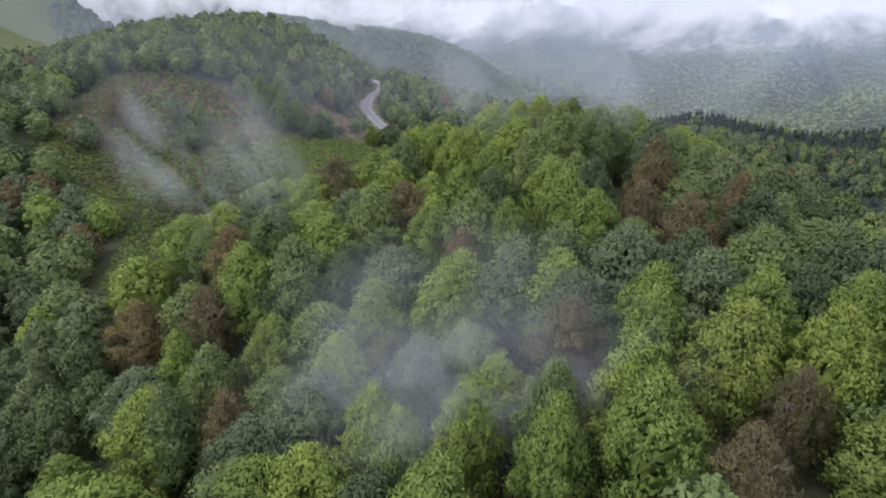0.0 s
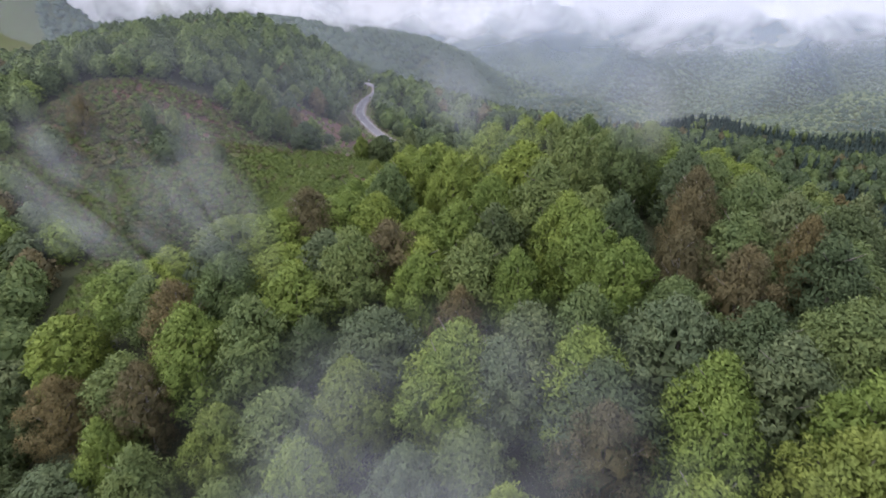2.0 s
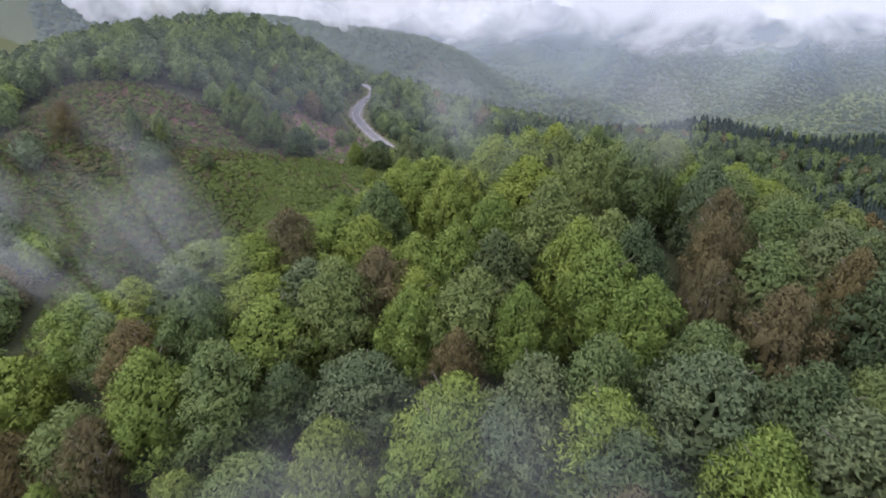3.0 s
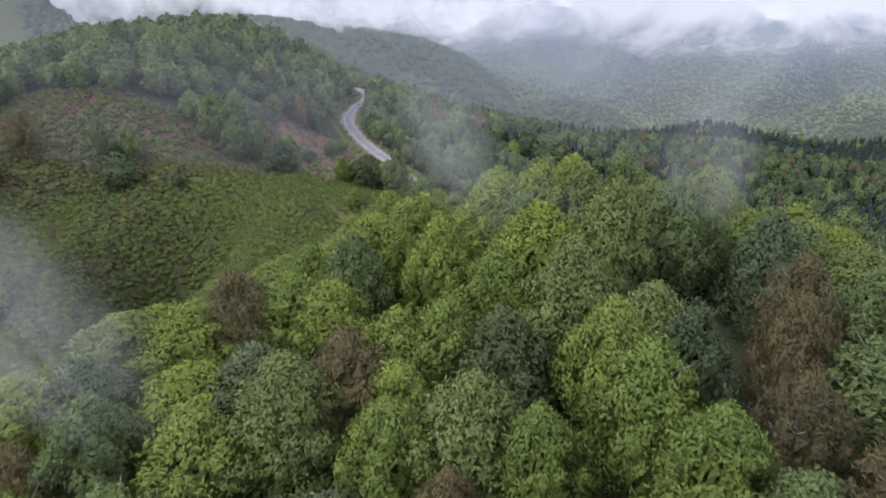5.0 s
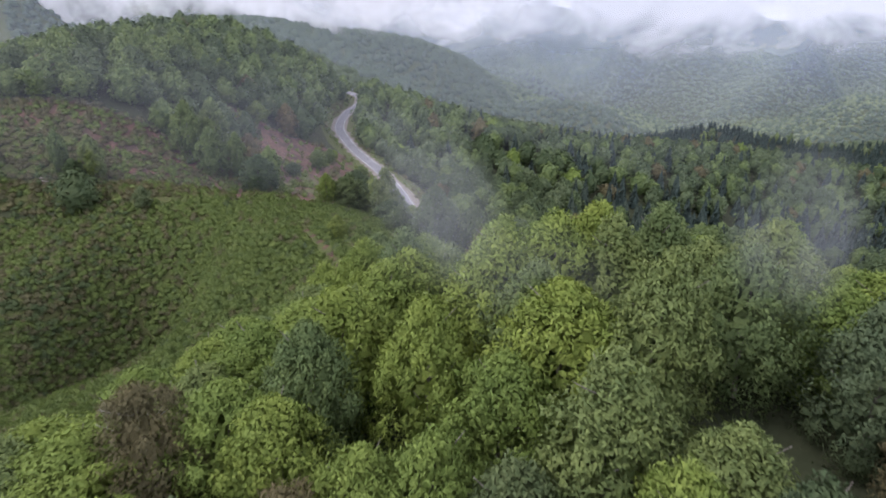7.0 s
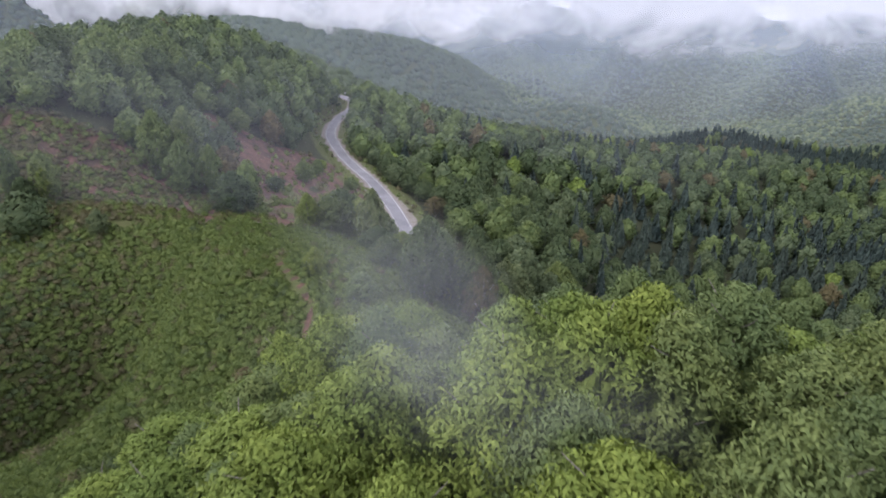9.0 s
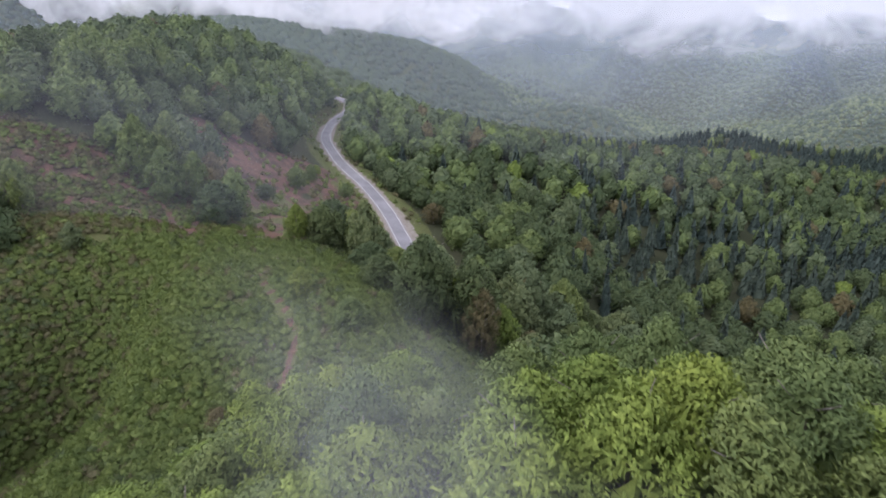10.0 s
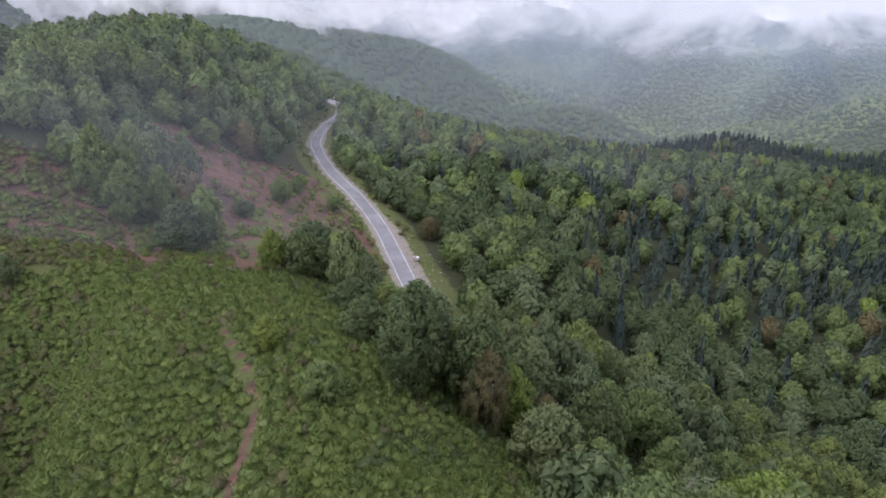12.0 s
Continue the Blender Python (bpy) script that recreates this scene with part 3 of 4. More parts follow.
def model(kind, shape, fine=True):
    """The meshes (trunk, crown) of one of the five shapes of a kind of tree, 16 m high and 5 m in radius."""
    key = (kind, shape, fine)
    if key not in MODELS:
        rng = np.random.default_rng(100 + shape)
        if kind == "fir":
            v, q, n = fir_arrays(rng, 16, 3.4, 20, 12)
        elif kind == "russet":
            v, q, n = crown_arrays(rng, 16, 5.0, 80, 130, 0.55, 0.11, 0.14, 0.34 + 0.05 * shape, 0.8, 9, 12)
        elif fine:
            v, q, n = crown_arrays(rng, 16, 5.0, 76 + 6 * shape, 150, 0.48, 0.18, 0.06 + 0.02 * shape, 0.24 + 0.06 * shape)
        else:
            v, q, n = crown_arrays(rng, 16, 5.0, 60 + 4 * shape, 84, 0.68, 0.29, 0.08 + 0.02 * shape, 0.32 + 0.07 * shape, rings=10, seg=14, fill=0.46, ragged=0.65)
        crown = quick_mesh("crown", v, q, (LEAF[kind],), smooth_shade=True, normals=n)
        v, q = trunk_arrays(rng, 16, 5.0, 8 if kind == "russet" else 4, 0.75, 3 if kind == "russet" else 0)
        trunk = quick_mesh("trunk", v, q, (PALE_BARK if kind == "russet" and shape == 4 else BARK,), smooth_shade=True)
        MODELS[key] = (trunk, crown)
    return MODELS[key]


FIRST = {}
PLANTED = []


def plant(x, y, kind, height=16.0, radius=5.0, turn=0.0, shape=0, label="", group="trees on the near hill", sink=0.0, fine=True):
    """One tree of its own, standing on the ground."""
    trunk, crown = model(kind, shape, fine and y < 200 and abs(x - 4) < 34 + 0.3 * y)
    tree = new("fir_tree" if kind == "fir" else "tree")
    part("trunk", trunk, tree)
    part("crown", crown, tree)
    tree.matrix_basis = pose(x, y, float(foot(x, y)) - sink, 3 * math.sin(5 * x + y), 3 * math.cos(3 * x - 2 * y), turn) @ Matrix.Diagonal((radius / 5.0 * (1 + 0.12 * math.sin(7 * x + 11 * y)), radius / 5.0, height / 16.0, 1))
    PLANTED.append((x, y, radius))
    return tagged(tree, label or TREE_WORDS[kind], "fir tree" if kind == "fir" else "tree", group)


rng = np.random.default_rng(7)


def notable(x, y, kind, height=17.0, radius=5.0, **more):
    if not more:
        height, radius = 1.06 * height, 1.22 * radius
    return plant(x, y, kind, height, radius, rng.uniform(0, 360), int(rng.integers(5)), **more)


# trees that stand out, on the near hill
notable(38, 66, "yellow", 18, 5.5)
notable(41, 56, "russet", 15, 3.2)
notable(32, 48, "russet", 16, 4.4)
notable(25, 55, "bright", 18, 5.5)
notable(44, 100, "russet", 17, 5.0)
notable(39, 108, "russet", 16, 4.0)
notable(56, 107, "russet", 18, 4.0)
notable(42, 117, "russet", 17, 4.0)
notable(31, 89, "grey", 18, 6.5)
notable(28, 104, "bright", 18, 5.0)
notable(13, 108, "bright", 17, 4.5)
notable(23, 118, "bright", 18, 4.6)
notable(-14, 117, "mid", 18, 6.0)
notable(-42, 109, "russet", 16, 4.5)
notable(-44, 98, "russet", 15, 4.5)
notable(-59, 101, "russet", 15, 5.0)
notable(-33, 75, "russet", 17, 4.5)
notable(-48, 92, "bright", 15, 3.8)
notable(-30, 90, "yellow", 15, 4.2)
notable(3, 63, "bright", 18, 4.5)
notable(13, 55, "bright", 19, 4.5)
notable(3, 105, "russet", 15, 3.4)
notable(-3, 77, "grey", 16, 4.5)
notable(-11, 91, "yellow", 17, 5.0)
notable(19, 76, "russet", 16, 4.5)
notable(58, 101, "dark", 18, 6.0)
notable(49, 62, "bright", 18, 5.0)
notable(3, 142, "bright", 18, 5.2)
notable(45, 122, "russet", 18, 4.5)
notable(-25, 135, "russet", 16, 5.0)
notable(27, 139, "mid", 20, 5.2)
notable(20, 128, "mid", 19, 6.0)
notable(-10, 141, "mid", 18, 5.5)
notable(15, 147, "mid", 17, 4.8)
# round the field and the road
notable(-91, 334, "mid", 20, 6.4, label="fresh green tree standing alone on the red slope", group="trees round the clearing")
notable(-83, 341, "mid", 19, 5.6, group="trees round the clearing")
notable(-103, 342, "mid", 23, 7.5, group="trees round the clearing")
notable(-96, 352, "mid", 25, 7.5, group="trees round the clearing")
notable(-66, 314, "dark", 15.5, 7.8, label="dense dark round-crowned tree beside the red track", group="trees round the clearing")
notable(-66, 326, "mid", 12, 4.0, group="trees round the clearing")
notable(-37, 302, "yellow", 12, 4.0, label="pale yellow-green small tree at the edge of the thicket", group="trees round the clearing")
notable(-28, 314, "dark", 17, 8.5, label="large dark green tree with a broad round crown", group="trees round the clearing")
notable(-14, 304, "mid", 15, 5.5, group="trees round the clearing")
notable(-10, 292, "grey", 15, 5.0, group="trees round the clearing")
notable(-4, 278, "mid", 9, 4.0, group="trees round the clearing")
notable(7, 252, "grey", 15.5, 6.5, group="trees round the clearing")
notable(13, 246, "bright", 14, 5.0, group="trees round the clearing")
plant(16.5, 235, "russet", 16.5, 4.8, 40, 4, label="tall reddish-brown tree with thin twigs and a pale trunk", group="trees round the clearing")
notable(21, 241, "bright", 14, 4.5, group="trees round the clearing")
notable(28, 240, "russet", 13, 4.5, group="trees round the clearing")
notable(27, 231, "grey", 16, 6.5, group="trees round the clearing")
notable(36, 228, "mid", 16, 6.0, group="trees round the clearing")
notable(46, 224, "russet", 15, 5.5, group="trees round the clearing")
notable(-25, 250, "yellow", 7, 3.4, label="straggly yellowish bush in the thicket", group="bushes in the thicket")
notable(-11, 232, "mid", 7, 4.2, label="rounded fresh green bush in the thicket", group="bushes in the thicket")
notable(-99, 286, "grey", 8, 3.4, label="pale grey-green bush at the edge of the thicket", group="bushes in the thicket")
notable(-31, 208, "russet", 5, 2.5, label="leafless brownish bush in the thicket", group="bushes in the thicket")
notable(7, 418, "russet", 11, 6.5, label="broad brownish bush beside the mountain road", group="trees by the road")
notable(1, 455, "mid", 14, 5.5, group="trees by the road")
notable(-60, 406, "mid", 11, 5.2, group="trees on the bare slope")
notable(-39, 421, "mid", 8, 4.0, label="rounded green bush on the bank above the road", group="trees on the bare slope")
notable(-65, 367, "dark", 7, 4.0, label="low dark green bush on the red soil", group="trees on the bare slope")
notable(-139, 309, "mid", 17, 3.4, label="slender young green tree beside felled logs", group="trees round the clearing")
notable(-126, 308, "mid", 17, 5.2, group="trees round the clearing")
notable(-131, 303, "dark", 11, 5.0, group="trees round the clearing")
notable(-168, 304, "russet", 19, 6.5, label="brown thin-twigged tree at the edge of the clearing", group="trees round the clearing")
notable(-58, 428, "mid", 9, 4.0, group="trees on the bare slope")
notable(-97, 426, "mid", 13, 7.5, group="trees on the bare slope")
notable(-58, 444, "bright", 6, 3.0, group="trees on the bare slope")
notable(82, 352, "fir", 28, 5.2, group="firs in the valley")
notable(75, 362, "fir", 24, 4.4, group="firs in the valley")
notable(70, 366, "fir", 19, 4.0, group="firs in the valley")


def wooded(x, y):
    """Whether forest stands at these places."""
    d, at = near_line(ROAD, x, y, 30)
    right = x > np.interp(y, ROAD[:, 1], ROAD[:, 0])
    verge = (d < 8.5) | ((d < 22) & right & (y > 352) & (y < 432)) | ((d < 12) & (y > 340) & (y < 640))
    bare = inside(x, y, THICKET) | inside(x, y, SLIP) | inside(x, y, SCAR) | inside(x, y, CLEARING) | inside(x, y, BANK) | verge
    bare |= (np.hypot(x - 37, y - 134) < 7.5) | (np.hypot(x - 34, y - 126) < 6)
    bare |= ((d < 16) & (y > 318) & (y < 352)) | ((d < 42) & ~right & (y > 322) & (y < 425)) | ((d < 24) & ~right & (y > 420) & (y < 520))
    return ~bare


def scatter(x0, x1, y0, y1, gap, seed, shake=0.36):
    """Places on a shaken grid, about gap apart."""
    r = np.random.default_rng(seed)
    gx, gy = np.meshgrid(np.arange(x0, x1, gap), np.arange(y0, y1, gap * 0.9))
    gx = gx + gap * 0.5 * (np.arange(gx.shape[0]) % 2)[:, None]
    return gx.ravel() + r.uniform(-shake, shake, gx.size) * gap, gy.ravel() + r.uniform(-shake, shake, gx.size) * gap


# the rest of the near hill's trees, one by one
def near_hill(x, y):
    return (y > 46) & (y < np.where(x < -6, 196, 187) + 0.5 * np.clip(x - 24, 0, 44)) & (x > -64) & (x < 72) & (np.abs(x - 3) < 22 + 0.6 * y)


xs, ys = scatter(-70, 80, 46, 214, 9.3, 11)
keep = wooded(xs, ys) & near_hill(xs, ys)
for x, y in zip(xs[keep], ys[keep]):
    if any((x - a) ** 2 + (y - b) ** 2 < (0.7 * r + 2.4) ** 2 for a, b, r in PLANTED[:80]):
        continue
    u = rng.uniform()
    warm = 0.5 + 0.5 * wavy(np.array(x), np.array(y), 17, 5.0)
    # Flank away from the sun: its shade is put in through darker leaf kinds.
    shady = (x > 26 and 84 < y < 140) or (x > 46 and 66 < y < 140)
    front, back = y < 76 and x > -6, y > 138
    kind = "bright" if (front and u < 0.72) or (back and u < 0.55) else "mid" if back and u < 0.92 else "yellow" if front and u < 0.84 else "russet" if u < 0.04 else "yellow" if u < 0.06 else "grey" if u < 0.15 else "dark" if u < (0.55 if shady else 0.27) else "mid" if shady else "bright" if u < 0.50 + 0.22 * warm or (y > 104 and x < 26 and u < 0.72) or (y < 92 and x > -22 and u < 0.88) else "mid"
    low = 1 - 0.30 * float(smooth(-4, -30, x)) * float(smooth(100, 130, y))
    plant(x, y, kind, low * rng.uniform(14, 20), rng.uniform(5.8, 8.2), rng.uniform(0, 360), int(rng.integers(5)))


# the trees below the crest, on the side of the valley
def below_crest(x, y):
    return ((y > 196) & (y < 338) & (x > -36) & (x < 150) & (x < 60 + 0.80 * (y - 30)) & ~near_hill(x, y)) | ((x >= 72) & (x < 120) & (y > 90) & (y < 200) & (x < 40 + 0.75 * y)) | ((x <= -64) & (x > -104) & (y > 70) & (y < 150) & (x > -20 - 0.75 * y))


xs, ys = scatter(-110, 160, 70, 340, 11.6, 13)
keep = wooded(xs, ys) & below_crest(xs, ys)
near_planted = list(PLANTED)
SLOPE = []
for x, y in zip(xs[keep], ys[keep]):
    if any((x - a) ** 2 + (y - b) ** 2 < (0.65 * r + 2.4) ** 2 for a, b, r in near_planted):
        continue
    u = rng.uniform()
    small = -12 < x < 14 and 250 < y < 330
    kind = "russet" if u < 0.03 and x > 14 else "grey" if u < 0.28 else "dark" if u < 0.66 else "bright" if u > 0.95 and y < 262 else "mid"
    high, wide = (rng.uniform(8, 10.5), rng.uniform(4.0, 5.0)) if small else (rng.uniform(15, 22), rng.uniform(5.2, 7.4))
    if (190 < y < 262 and x < 90) or small:
        plant(x, y, kind, high, wide, rng.uniform(0, 360), int(rng.integers(5)), group="trees below the crest", fine=False)
    else:
        SLOPE.append((x, y, KINDS.index(kind), high, wide))


def merged(name, xs, ys, models, mats, which, heights, radii, label, category, seed, sink=0.5):
    """Many plants of which none can be told apart, as one object."""
    r = np.random.default_rng(seed)
    zs = foot(xs, ys) - sink
    V, Q, M, N, n0 = [], [], [], [], 0
    pick = r.integers(0, len(models), len(xs))
    turn = r.uniform(0, 2 * math.pi, len(xs))
    for k in range(len(models)):
        v, q, nv = models[k]
        sel = np.where(pick == k)[0]
        if not len(sel):
            continue
        c, s = np.cos(turn[sel])[:, None], np.sin(turn[sel])[:, None]
        R, H = radii[sel][:, None], heights[sel][:, None]
        pts = np.stack([(v[:, 0] * c - v[:, 1] * s) * R + xs[sel][:, None], (v[:, 0] * s + v[:, 1] * c) * R + ys[sel][:, None], v[:, 2] * H + zs[sel][:, None]], -1)
        V.append(pts.reshape(-1, 3))
        N.append(np.stack([nv[:, 0] * c - nv[:, 1] * s, nv[:, 0] * s + nv[:, 1] * c, np.repeat(nv[None, :, 2], len(sel), 0)], -1).reshape(-1, 3))
        Q.append((q[None] + (np.arange(len(sel)) * len(v))[:, None, None] + n0).reshape(-1, q.shape[1]))
        M.append(np.repeat(which[sel], len(q)))
        n0 += pts.shape[0] * pts.shape[1]
    me = quick_mesh(name, np.concatenate(V), np.concatenate(Q), mats, np.concatenate(M), True, np.concatenate(N))
    return tagged(new(name, me), label, category, kind="stuff")


def small_crowns(count, lobes, per, length, width, seed):
    """Crowns of height 1 and radius 1 for merged woods."""
    rings, seg = (8, 11) if lobes > 25 else (6, 8) if lobes > 10 else (5, 6)
    res = []
    for k in range(count):
        v, q, n = crown_arrays(np.random.default_rng(seed + k), 16, 5.0, lobes, per, length, width, 0.08, 0.44 + 0.09 * (k % 3), 1.0, rings, seg, 0.4, 0.62 if lobes > 25 else 0.68, ragged=0.45)
        res.append((v * np.array([0.2, 0.2, 1 / 16]), q, n))
    return res


def small_firs(count, tiers, boughs, seed):
    res = []
    for k in range(count):
        v, q, n = fir_arrays(np.random.default_rng(seed + k), 16, 3.4, tiers, boughs, False)
        res.append((v * np.array([1 / 3.4, 1 / 3.4, 1 / 16]), q, n))
    return res


def chance(x, y, seed):
    return np.modf(np.abs(np.sin(x * 12.9898 + y * 78.233 + seed) * 43758.5453))[0]


MATS = tuple(LEAF[k] for k in KINDS)


lobed = [crown_arrays(np.random.default_rng(170 + k), 16, 5.0, 54 + 4 * k, 70, 0.68, 0.32, 0.08, 0.36 + 0.09 * k, rings=10, seg=14, fill=0.48, ragged=0.5) for k in range(4)]
rest = np.array(SLOPE)
PLANTED += [(a, b, r) for a, b, _, _, r in SLOPE]
merged("slope_forest", rest[:, 0], rest[:, 1], [(v * np.array([0.2, 0.2, 1 / 16]), q, n) for v, q, n in lobed], MATS, rest[:, 2].astype(int), rest[:, 3], rest[:, 4], "broadleaf trees crowding the slope below the crest", "forest", 55)


def fir_share(x, y):
    band = np.exp(-(((y - 0.28 * x - 410) / 55) ** 2)) * smooth(70, 130, x)
    ridge = smooth(720, 800, y) * smooth(150, 330, x)
    return np.clip(0.03 + 0.62 * band + 0.95 * ridge + 0.10 * smooth(0, 100, x), 0, 0.95) * smooth(-60, 10, x)


def wood(name, x0, x1, y0, y1, gap, lobes, per, length, width, seed, pick, tall, label):
    xs, ys = scatter(x0, x1, y0, y1, gap, seed)
    ok = wooded(xs, ys) & pick(xs, ys)
    xs, ys = xs[ok], ys[ok]
    free = np.ones(len(xs), bool)
    for a, b, r in PLANTED:
        free &= (xs - a) ** 2 + (ys - b) ** 2 > (0.65 * r + 2.2) ** 2
    xs, ys = xs[free], ys[free]
    conifer = chance(xs, ys, 1) < fir_share(xs, ys)
    u = chance(xs, ys, 2)
    tone = wavy(xs, ys, 60, 8.0)
    which = np.select([u < 0.022, u < 0.024, u < 0.20, u < 0.60 - 0.18 * tone + 0.15 * smooth(40, 110, xs) - 0.06 * smooth(-20, -60, xs), u < 0.988], [5, 4, 3, 2, 1], 0)
    r = np.random.default_rng(seed)
    h, rad = r.uniform(0.70, 1.12, len(xs)) * tall, r.uniform(0.45, 0.64, len(xs)) * gap
    d = ~conifer
    merged(name, xs[d], ys[d], small_crowns(5, lobes, per, length, width, seed), MATS, which[d], h[d], rad[d], label, "forest", seed + 1)
    if conifer.sum() > 3:
        merged("fir_wood", xs[conifer], ys[conifer], small_firs(4, 10 if seed < 30 else 6, 8, seed), (LEAF["fir"],), np.zeros(conifer.sum(), int), (1.22 - 0.30 * smooth(700, 780, ys[conifer])) * h[conifer], (0.84 - 0.12 * smooth(700, 780, ys[conifer])) * rad[conifer], "dark firs standing among the broadleaf forest", "forest", seed + 2)


def beyond_near(x, y):
    return ~near_hill(x, y) & ~below_crest(x, y)


def seen_side(x, y):
    """Within the wedge of land that lies before the walk."""
    return (x < 60 + 0.80 * (y - 30)) & (x > -70 - 0.80 * (y - 20)) & beyond_near(x, y)


wood("hill_forest", -330, 380, 10, 470, 13.0, 46, 24, 1.05, 0.60, 21, lambda x, y: seen_side(x, y) & (y < 470), 17.5, "dense green broadleaf forest covering the slopes")
wood("valley_forest", -480, 640, 470, 740, 13.6, 20, 7, 1.7, 1.1, 31, lambda x, y: seen_side(x, y) & (land(x, y) > -90), 17.5, "broadleaf forest on the slopes farther off")
wood("ridge_forest", -300, 960, 740, 930, 11.5, 12, 4, 2.3, 1.9, 41, lambda x, y: seen_side(x, y) & (land(x, y) > -125), 17, "mixed forest along the distant ridge")


wood("outer_forest", -220, 240, -110, 150, 12.0, 24, 6, 1.6, 1.0, 36, lambda x, y: ~seen_side(x, y) & beyond_near(x, y) & (land(x, y) > -20), 17, "broadleaf forest on the near hill's flanks")


# far hillsides: rounded tree tops by the thousand
def domes(count, seed):
    res = []
    for k in range(count):
        r = np.random.default_rng(seed + k)
        th = np.linspace(0, 2 * math.pi, 6, endpoint=False)
        rings = [np.column_stack([np.cos(th + o) * f * r.uniform(0.8, 1.15, 6), np.sin(th + o) * f * r.uniform(0.8, 1.15, 6), np.full(6, z) + r.uniform(-0.08, 0.08, 6)]) for f, z, o in ((1.0, 0.0, 0), (0.66, 0.72, 0.4))]
        v = np.concatenate([*rings, [[0, 0, 1.08]]])
        i = np.arange(12).reshape(2, 6)
        j = np.roll(i, -1, 1)
        tip = np.stack([i[1], j[1], np.full(6, 12)], -1)
        res.append((v, np.concatenate([halves(np.stack([i[:-1], j[:-1], j[1:], i[1:]], -1).reshape(-1, 4)), tip]), unit(v * np.array([1, 1, 1.3]))))
    return res


def far_wood(name, x0, x1, y0, y1, gap, tall, seed, pick, label, shade, mats):
    xs, ys = scatter(x0, x1, y0, y1, gap, seed, 0.75)
    ok = pick(xs, ys)
    xs, ys = xs[ok], ys[ok]
    zs = land(xs, ys)
    fx, fy = (land(xs + 12, ys) - land(xs - 12, ys)) / 24, (land(xs, ys + 12) - land(xs, ys - 12)) / 24
    ok = fx * xs + fy * (ys - 75) + 100 - zs > -0.05 * ys
    xs, ys = xs[ok], ys[ok]
    r = np.random.default_rng(seed)
    # Paler and darker leaf tones in broad patches, painting lit and shaded spurs.
    which = (0.55 * chance(xs, ys, 3) + 0.5 * wavy(xs, ys, 140, 2.5) + 0.2 > shade).astype(int)
    merged(name, xs, ys, domes(8, seed), mats, which, r.uniform(0.5, 1.6, len(xs)) * tall, r.uniform(0.5, 0.95, len(xs)) * gap, label, "forest", seed, 0.3 * tall)


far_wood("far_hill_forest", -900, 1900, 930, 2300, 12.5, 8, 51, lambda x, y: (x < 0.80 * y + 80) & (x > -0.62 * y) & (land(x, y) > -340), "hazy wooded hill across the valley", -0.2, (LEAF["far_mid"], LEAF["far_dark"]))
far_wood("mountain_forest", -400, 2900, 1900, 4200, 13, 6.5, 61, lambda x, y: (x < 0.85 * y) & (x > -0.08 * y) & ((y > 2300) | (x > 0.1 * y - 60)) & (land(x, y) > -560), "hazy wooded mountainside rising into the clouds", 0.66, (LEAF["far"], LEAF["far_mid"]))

# the thicket of the open field
xs, ys = scatter(-205, 45, 105, 350, 1.85, 71, 0.8)
ok = inside(xs, ys, THICKET)
ok |= (chance(xs, ys, 4) < 0.75) & inside(xs, ys, CLEARING)
ok |= (xs > -24) & (ys > 196) & (ys < 300) & ~inside(xs, ys, CLEARING)
xs, ys = xs[ok], ys[ok]
steep_x, steep_y = scatter(-150, 0, 105, 300, 1.7, 72, 0.8)
slope = np.hypot(land(steep_x + 1, steep_y) - land(steep_x - 1, steep_y), land(steep_x, steep_y + 1) - land(steep_x, steep_y - 1)) / 2
ok = inside(steep_x, steep_y, THICKET) & (slope > 0.75)
xs, ys = np.concatenate([xs, steep_x[ok]]), np.concatenate([ys, steep_y[ok]])
ok = np.ones(len(xs), bool)
for k, track in enumerate(TRACKS):
    ok &= near_line(track, xs, ys, 8)[0] > (1.6 if k < 3 else 1.5)
xs, ys = xs[ok], ys[ok]
shrubs = []
for k in range(7):
    r = np.random.default_rng(80 + k)
    n = 42
    at = r.uniform(0, 2 * math.pi, n)
    q0 = r.uniform(0, 1, n) ** 0.6
    pos = np.stack([np.cos(at) * q0, np.sin(at) * q0, 0.95 - 0.75 * q0**2 + r.uniform(-0.12, 0.12, n)], -1)
    face = unit(np.stack([np.cos(at), np.sin(at), np.full(n, 0.25)], -1) + 0.6 * r.normal(size=(n, 3)))
    v, q = sprays(r, pos, face, 0.58, 0.115, -1.5)
    cv, cq, cn = crown_arrays(r, 0.75, 1.0, 6, 1, 0.3, 0.2, 0.0, 0.2, 1.0, 3, 6, 0.4, 0.80)
    n3 = unit(np.repeat(np.stack([pos[:, 0], pos[:, 1], 0.8 + 0 * at], -1), 3, 0) + 0.4 * np.repeat(face, 3, 0))
    shrubs.append((np.concatenate([v, cv]), np.concatenate([q, cq + len(v)]), np.concatenate([n3, cn])))
r = np.random.default_rng(5)
tone = wavy(xs, ys, 13, 9.0) + r.normal(0, 0.35, len(xs))
merged("thicket", xs, ys, shrubs, (LEAF["shrub"], LEAF["shrub_dull"], LEAF["mid"], LEAF["dark"]), np.select([chance(xs, ys, 6) < 0.04 + 0.22 * smooth(-50, -110, xs) + 0.3 * inside(xs, ys, CLEARING), tone > 0.85, tone < -0.8 + 0.4 * smooth(-50, -110, xs)], [1, 2, 3], 0), r.uniform(1.2, 2.3, len(xs)), r.uniform(1.4, 2.1, len(xs)), "waist-high green thicket of young shoots covering the field", "thicket", 81, 0.1)

